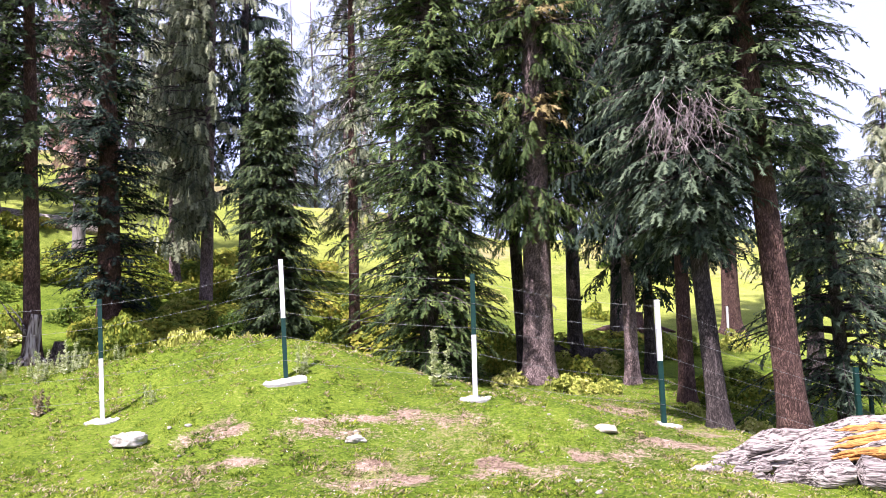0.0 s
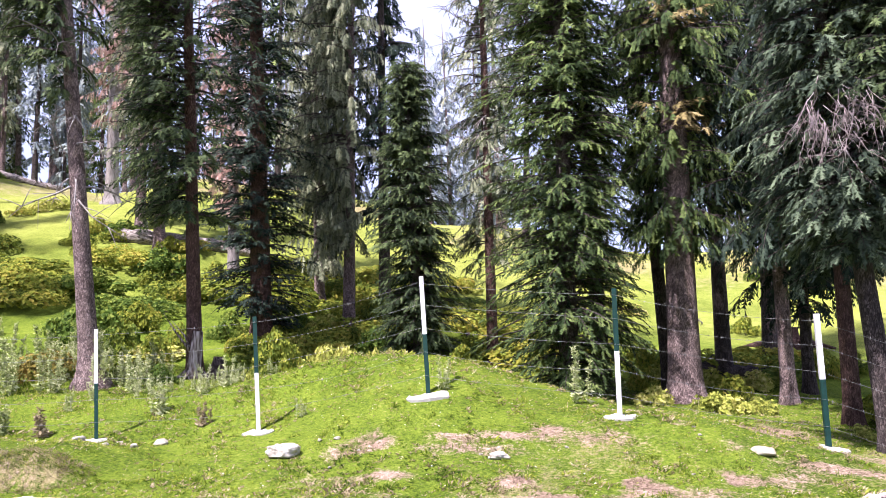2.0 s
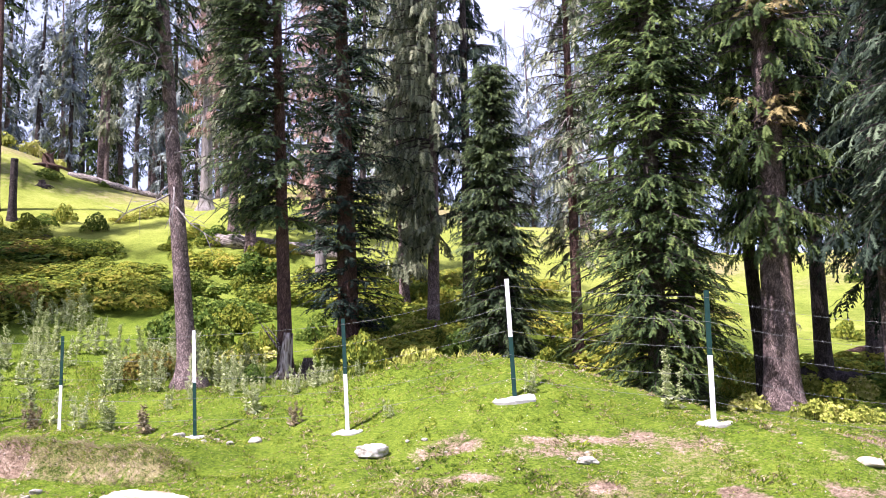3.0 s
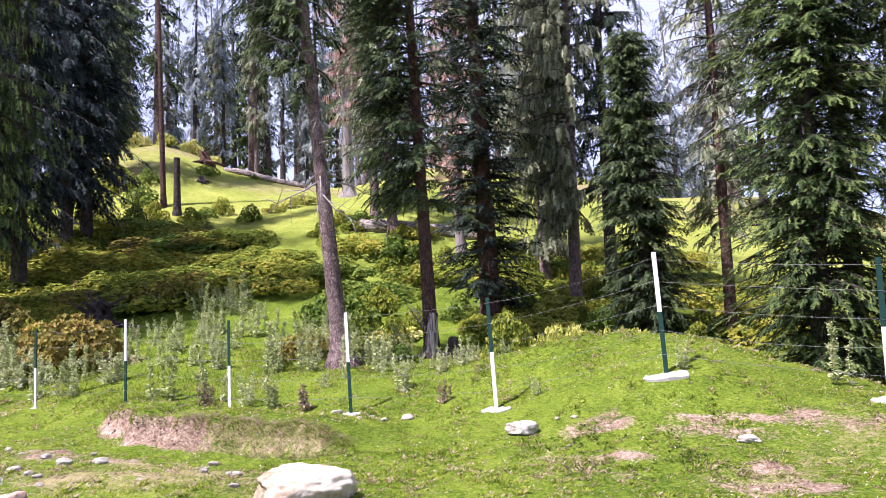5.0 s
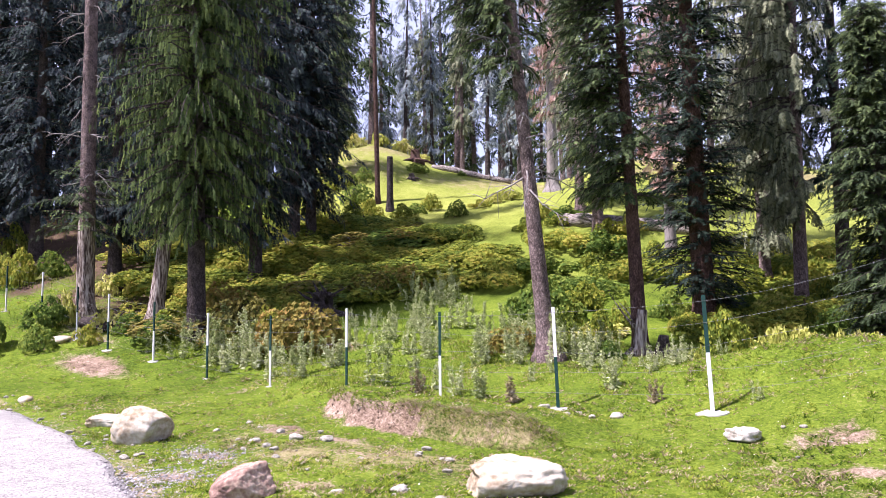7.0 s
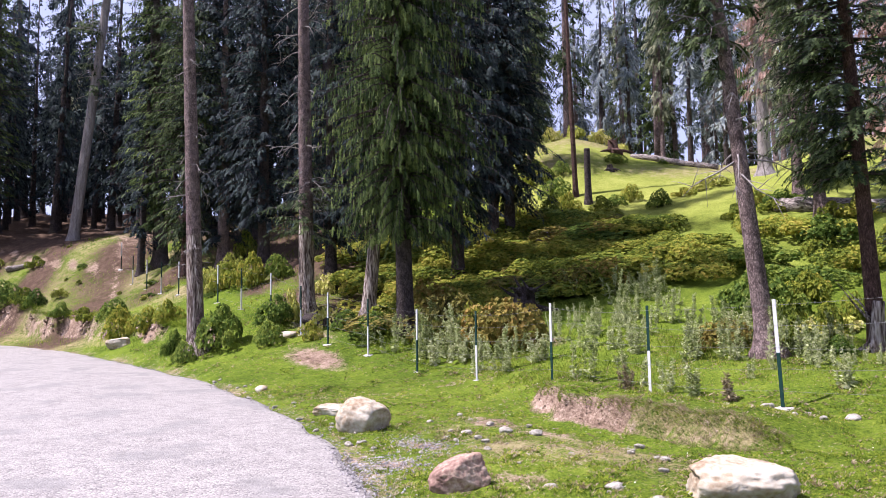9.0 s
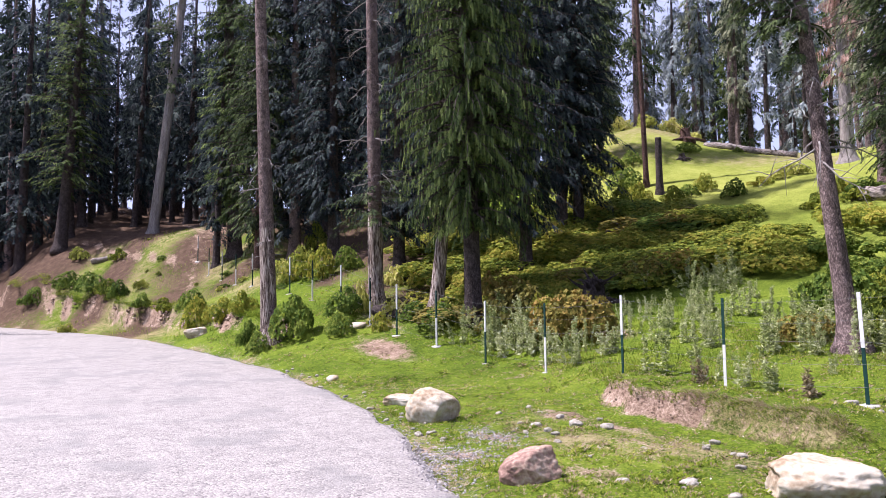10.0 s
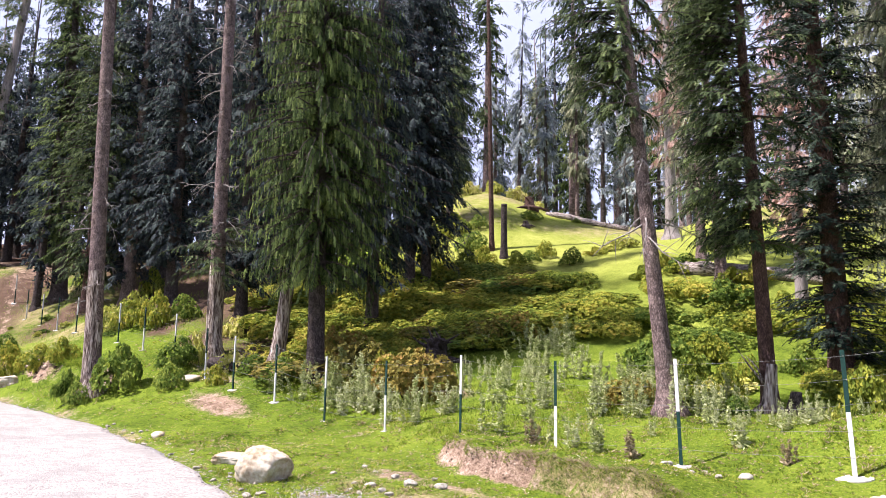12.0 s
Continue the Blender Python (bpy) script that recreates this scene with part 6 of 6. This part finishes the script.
def stump(x, y, h, rad, mat, label, seed, roots=7, spikes=0, sunk=0.0):
    r = np.random.RandomState(seed)
    root = new("tree_stump")
    root.matrix_basis = pose(x, y, zat(x, y) - sunk)
    tagged(root, label, "tree stump")
    hs = np.linspace(-0.2, h, 9)
    P = np.stack([0.12 * hs * math.sin(seed), 0 * hs, hs], -1)
    part("stump_body", raw_mesh("stump_body", *tube(P, rad * (1 - 0.35 * np.clip(hs / h, 0, 1) + 0.4 * np.exp(-np.clip(hs, 0, None) / 0.12)), 12, 0.12, seed), smooth=True), mat, root)
    pieces = []
    for k in range(roots):
        a = 6.28 * k / roots + r.normal(0, 0.3)
        d = np.array([math.cos(a), math.sin(a), 0])
        ln = rad * r.uniform(1.5, 3.0)
        pieces.append(tube([d * rad * 0.4 + (0, 0, 0.2 * h), d * (rad + ln * 0.4) + (0, 0, 0.04), d * (rad + ln) + (0, 0, -0.1)], [rad * 0.35, rad * 0.22, rad * 0.07], 6, 0.1, seed + k))
    for k in range(spikes):
        d = np.array([r.normal(0, 0.7), r.normal(0, 0.7), r.uniform(0.5, 1.0)])
        d /= np.linalg.norm(d)
        p = np.array([r.normal(0, rad * 0.4), r.normal(0, rad * 0.4), h * 0.6])
        pieces.append(tube([p, p + d * h * 0.5, p + d * h * r.uniform(0.7, 1.2) + r.normal(0, 0.08, 3)], [rad * 0.22, rad * 0.12, rad * 0.02], 5, 0.1, seed + k))
    for v, f in pieces:
        part("root", raw_mesh("root", v, f, smooth=True), mat, root)


stump(-17.2, 13.8, 0.7, 0.35, M_DARKBARK, "upturned dark root stump with jagged spikes among shrubs", 81, spikes=12)
stump(-17.0, 12.5, 0.3, 0.3, M_GREYWOOD, "pale weathered root piece among shrubs", 82, spikes=4)
stump(-7.86, 14.55, 0.95, 0.15, M_BAREWOOD, "grey weathered snag leaning on a red-barked trunk", 83, roots=5, spikes=2)
stump(-7.35, 14.6, 0.42, 0.15, M_DARKBARK, "small dark stump beside the grey snag", 84, roots=4)
stump(-23.6, 20.2, 0.35, 0.2, M_GREYWOOD, "small pale grey stump on the slope", 85, spikes=3)
stump(-30.2, 31.2, 0.7, 0.32, M_REDBARK, "reddish broken stump on the crest", 86, spikes=3)
stump(-27.6, 28.2, 0.3, 0.16, M_DARKBARK, "dark stump on the sunny slope", 87, spikes=2)
stump(-27.5, 24.2, 0.55, 0.22, M_DARKBARK, "dark stump beside the bare trunks", 88)
stump(6.3, 25.9, 0.6, 0.5, M_REDBARK, "reddish mound of roots beyond the clearing", 89)


def driftlike_log():
    """The great weathered root-log by the fence's end, with a torn orange flank."""
    root = new("weathered_log")
    ox, oy = 3.5, 7.35
    oz = zat(ox, oy)
    root.matrix_basis = pose(ox, oy, oz, 0, 0, -8)
    tagged(root, "huge weathered grey root-log with a torn orange flank", "log")

    def strand(name, pts, rad, mat, seed, sides=12, rough=0.16, label="", wander=0.05):
        r = np.random.RandomState(seed)
        pts = np.array(pts, float)
        q = np.linspace(0, 1, 34)
        P = np.stack([blur(np.interp(q, np.linspace(0, 1, len(pts)), pts[:, i]), 2.0, 0) for i in range(3)], -1)
        P += blur(r.normal(0, wander, P.shape), 1.5, 0)
        R = np.interp(q, np.linspace(0, 1, len(rad)), rad) * (1 + 0.12 * blur(r.normal(0, 1, 34), 1.0, 0))
        part(name, raw_mesh(name, *tube(P, R, sides, rough, seed, twist=1.6), smooth=True), mat, root, label)

    strand("log_body", [(-0.75, 0.2, 0.02), (-0.3, 0.2, 0.12), (0.2, 0.15, 0.2), (0.9, 0.0, 0.24), (2.0, -0.2, 0.28), (3.0, -0.3, 0.3)], [0.05, 0.14, 0.24, 0.30, 0.33, 0.34], M_LOGWOOD, 1, 20, 0.1)
    # sinewy ridges wound along the body
    for k in range(30):
        r = np.random.RandomState(40 + k)
        a0 = math.radians(-75 + 8.5 * k)
        start = r.uniform(-0.75, -0.1)
        pts = []
        for u in np.linspace(0, 1, 9):
            x = start + (3.0 - start) * u
            c = np.interp(x, [-0.75, -0.3, 0.2, 0.9, 2.0, 3.0], [0.06, 0.14, 0.24, 0.31, 0.34, 0.35])
            a = a0 + 0.55 * u + 0.12 * math.sin(5 * u + k) + r.normal(0, 0.05)
            pts.append((x, 0.18 - 0.17 * max(0, x) - math.sin(a) * c * 0.95, 0.06 + 0.11 * u + c * (0.45 + 0.62 * math.cos(a))))
        w = r.uniform(0.55, 1.2)
        strand("ridge", pts, [0.008, 0.026 * w, 0.034 * w, 0.038 * w, 0.04 * w, 0.036 * w], M_LOGWOOD, 60 + k, 8, 0.1, wander=0.018)
    strand("root_arm", [(-1.35, 0.5, 0.0), (-0.9, 0.52, 0.07), (-0.4, 0.45, 0.2), (0.2, 0.35, 0.36), (0.9, 0.22, 0.5), (1.6, 0.1, 0.55)], [0.02, 0.06, 0.1, 0.13, 0.14, 0.13], M_LOGWOOD, 2)
    strand("root_arm", [(-0.7, -0.15, 0.0), (-0.3, -0.2, 0.09), (0.2, -0.3, 0.1), (0.9, -0.42, 0.12), (1.8, -0.6, 0.14)], [0.04, 0.1, 0.13, 0.15, 0.17], M_LOGWOOD, 3)
    strand("root_arm", [(-1.5, 0.3, 0.01), (-1.25, 0.36, 0.05), (-0.95, 0.34, 0.05), (-0.55, 0.25, 0.1)], [0.02, 0.045, 0.06, 0.08], M_LOGWOOD, 4, 8)
    strand("root_arm", [(-1.3, -0.12, -0.01), (-1.1, -0.05, 0.08), (-0.85, 0.0, 0.05), (-0.45, 0.08, 0.08)], [0.03, 0.07, 0.05, 0.07], M_LOGWOOD, 5, 8)
    for k in range(13):
        r = np.random.RandomState(80 + k)
        a = math.radians(100 - 9.5 * k)
        x0, ln = -0.05 + 0.02 * k + r.uniform(0, 0.25), r.uniform(0.7, 1.5)
        pts = []
        for u in np.linspace(0, 1, 5):
            x = x0 + ln * u
            c = np.interp(x, [-0.3, 0.2, 0.9, 2.0, 3.0], [0.14, 0.24, 0.31, 0.34, 0.35]) + 0.055
            q = a - 0.25 * u
            pts.append((x, 0.18 - 0.17 * max(0, x) - math.sin(q) * c * 0.97, 0.09 + 0.06 * x + c * (0.45 + 0.64 * math.cos(q))))
        w = r.uniform(0.7, 1.2)
        strand("torn_wood", pts, [0.006, 0.036 * w, 0.042 * w, 0.034 * w, 0.008], M_ORANGEWOOD if k % 4 != 3 else M_LOGWOOD, 90 + k, 6, 0.18, "fresh torn orange wood" if k % 4 != 3 else "", wander=0.02)


driftlike_log()


# ---- turf ----
def build_grass():
    """Grazed turf as low tufts of four blades, each tuft in one piece."""
    r = np.random.RandomState(99)
    n = 172000
    az = np.radians(r.uniform(-34, 84, n))
    d = 4.6 + 13.5 * r.uniform(0, 1, n) ** 1.15
    # the verge towards the bend
    az[:26000], d[:26000] = np.radians(r.uniform(50, 88, 26000)), r.uniform(17, 31, 26000)
    x, y = -np.sin(az) * d, np.cos(az) * d
    e, dry, lit = cover(x, y)
    keep = (y > edge_y(x) + 0.1 + 0.15 * r.normal(0, 1, n)) & (r.uniform(0, 1, n) > 1.1 * e - 0.12)
    x, y, dry, d = x[keep], y[keep], np.maximum(dry, e)[keep], d[keep]
    n, k = len(x), 4
    z = land(x, y)
    clump = 0.8 + 0.9 * ripple(x, y, 6.0, 21) + 0.5 * ripple(x, y, 1.7, 22) + 0.6 * ripple(x, y, 14.0, 23)
    h = (0.012 + 0.02 * r.uniform(0, 1, n) ** 1.5) * np.clip(clump, 0.5, 1.9) * (1 + 0.03 * d)
    a = r.uniform(0, 6.28, (n, 1)) + np.arange(k)[None] * 1.571 + r.normal(0, 0.3, (n, k))
    out = (1.5 * h[:, None] * r.uniform(0.3, 1.1, (n, k)))
    wide = (0.2 * h[:, None] + 0.0035) * r.uniform(0.6, 1.2, (n, k))
    hh = h[:, None] * r.uniform(0.5, 1.1, (n, k))
    c, s = np.cos(a), np.sin(a)
    root = np.stack([x, y, z - 0.006], -1)[:, None]
    mid = root + np.stack([c * out * 0.55 - s * wide, s * out * 0.55 + c * wide, hh * 0.75], -1)
    tip = root + np.stack([c * out + s * wide * 0.4, s * out - c * wide * 0.4, hh], -1)
    V = np.concatenate([root, mid, tip], 1)
    j = np.arange(k)
    one = np.stack([0 * j, 1 + k + j, 1 + j], -1)
    isdry = r.uniform(0, 1, n) < 0.09 + 0.85 * dry
    for name, sel, mat, label in (("grass", ~isdry, M_GRASS, "short grazed green turf"), ("dry_grass", isdry, M_DRYGRASS, "short dry straw-coloured turf")):
        v = V[sel]
        f = np.arange(len(v))[:, None, None] * (2 * k + 1) + one[None]
        tagged(part(name, raw_mesh(name, v.reshape(-1, 3), f.reshape(-1, 3)), mat), label, "grass", kind="stuff")


build_grass()


def build_tall_grass():
    """Ungrazed grass between the fence and the thicket, and round stones and trunks."""
    r = np.random.RandomState(101)
    n = 42000
    x = r.uniform(-21, -4.5, n)
    y = 9.7 + 0.0 * x + 5.2 * r.uniform(0, 1, n) ** 1.2
    keep = (r.uniform(0, 1, n) < np.clip(0.45 + 0.9 * ripple(x, y, 2.2, 41), 0, 1)) & ((x < -8.5) | (y > 10.6))
    x, y = x[keep], y[keep]
    cx = r.uniform(-12, 4, 260)
    cy = np.maximum(edge_y(cx) + 0.25, r.uniform(3.5, 10.5, 260))
    tx = np.repeat(cx, 34) + r.normal(0, 0.05, 260 * 34)
    ty = np.repeat(cy, 34) + r.normal(0, 0.05, 260 * 34)
    az, dd = np.radians(r.uniform(66, 91, 30000)), np.sqrt(r.uniform(24 ** 2, 54 ** 2, 30000))
    hx, hy = -np.sin(az) * dd, np.cos(az) * dd
    ok = (hy > edge_y(hx) + 0.4) & (r.uniform(0, 1, 30000) < 0.35 + 0.8 * ripple(hx, hy, 1.2, 44)) & (cover(hx, hy)[0] < 0.4)
    hx, hy = hx[ok], hy[ok]
    ex = r.uniform(-11.5, -4.6, 3600)
    ey = cut_y(ex) + 0.07 + np.abs(r.normal(0, 0.07, 3600))
    bx = r.uniform(-58, -25, 9000)
    by = bank_foot(bx) + 0.5 + np.abs(r.normal(0, 0.25, 9000))
    tall = np.concatenate([np.where(x > -9, 0.06, 0.12), np.full(len(tx), 0.05), np.full(len(hx), 0.2), np.full(len(ex), 0.055), np.full(len(bx), 0.28)])
    hang = np.concatenate([np.zeros(len(x) + len(tx) + len(hx)), np.ones(len(ex) + len(bx))])
    x, y = np.concatenate([x, tx, hx, ex, bx]), np.concatenate([y, ty, hy, ey, by])
    n = len(x)
    z = land(x, y)
    h = tall * r.uniform(0.35, 1.2, n)
    a = r.uniform(0, 6.28, n)
    w = 0.004 + 0.03 * h * r.uniform(0.6, 1.2, n)
    lx, ly = 0.45 * r.normal(0, 1, n) * h, (0.45 * r.normal(0, 1, n) - 0.9 * hang) * h
    h = h * (1 - 0.6 * hang)
    c, q = np.cos(a) * w, np.sin(a) * w
    V = np.stack([np.stack([x - c, y - q, z - 0.01], -1), np.stack([x + c, y + q, z - 0.01], -1), np.stack([x + lx, y + ly, z + h], -1)], 1).reshape(-1, 3)
    tagged(part("tall_grass", raw_mesh("tall_grass", V, np.arange(len(V)).reshape(-1, 3)), M_GRASS), "longer ungrazed grass in tufts along the fence", "grass", kind="stuff")


build_tall_grass()


def build_hanging_straw():
    """Withered grass hanging over the grown-over end of the small cut, and straw on the worn turf."""
    r = np.random.RandomState(103)
    n = 5200
    x = r.uniform(-8.3, -5.2, n)
    y = cut_y(x) + r.uniform(-0.1, 0.26, n)
    front = 2600
    x[:front], y[:front] = r.normal(0.2, 1.9, front), r.normal(8.0, 0.75, front)
    keep = (cover(x, y)[1] > 0.25) | (np.arange(n) >= front)
    x, y = x[keep], y[keep]
    n = len(x)
    z = land(x, y)
    h = np.where(x < -4.5, 0.11, 0.035) * r.uniform(0.5, 1.3, n)
    a = r.uniform(0, 6.28, n)
    fall = np.where(x < -4.5, -0.9, 0.0)
    lx, ly = 0.9 * r.normal(0, 1, n) * h, (0.6 * r.normal(0, 1, n) + fall) * h
    w = 0.0035 * r.uniform(0.6, 1.5, n)
    c, q = np.cos(a) * w, np.sin(a) * w
    V = np.stack([np.stack([x - c, y - q, z - 0.005], -1), np.stack([x + c, y + q, z - 0.005], -1), np.stack([x + lx, y + ly, z + h * 0.55], -1)], 1).reshape(-1, 3)
    tagged(part("hanging_straw", raw_mesh("hanging_straw", V, np.arange(len(V)).reshape(-1, 3)), M_DRYGRASS), "withered straw-coloured grass on worn turf", "grass", kind="stuff")


build_hanging_straw()


def build_daisies():
    """Tiny white flower heads dotted over the turf."""
    r = np.random.RandomState(105)
    n = 900
    x, y = r.uniform(-12, 3, n), r.uniform(4.5, 11.5, n)
    e, dry, _ = cover(x, y)
    keep = (y > edge_y(x) + 0.5) & (e < 0.3) & (dry < 0.45) & (ripple(x, y, 1.1, 71) > -0.1)
    x, y = x[keep], y[keep]
    n, k = len(x), 6
    z = land(x, y) + r.uniform(0.02, 0.045, n)
    rad = r.uniform(0.005, 0.009, n)
    a = np.arange(k) / k * 6.283
    tilt = r.normal(0, 0.35, (n, 2))
    px, py = np.cos(a)[None] * rad[:, None], np.sin(a)[None] * rad[:, None]
    rim = np.stack([x[:, None] + px, y[:, None] + py, z[:, None] + tilt[:, :1] * px + tilt[:, 1:] * py], -1)
    V = np.concatenate([np.stack([x, y, z + 0.003], -1)[:, None], rim], 1)
    j = np.arange(k)
    one = np.stack([0 * j, 1 + j, 1 + (j + 1) % k], -1)
    F = (np.arange(n) * (k + 1))[:, None, None] + one[None]
    petal = material("white_petals", [(0.3, (0.6, 0.58, 0.5)), (0.6, (0.75, 0.75, 0.72))], scale=30, bump=0, leaf=0.3, rough=0.7, spec=0.05)
    tagged(part("daisies", raw_mesh("daisies", V.reshape(-1, 3), F.reshape(-1, 3)), petal), "tiny white flowers dotted over the turf", "flowers", kind="stuff")


build_daisies()
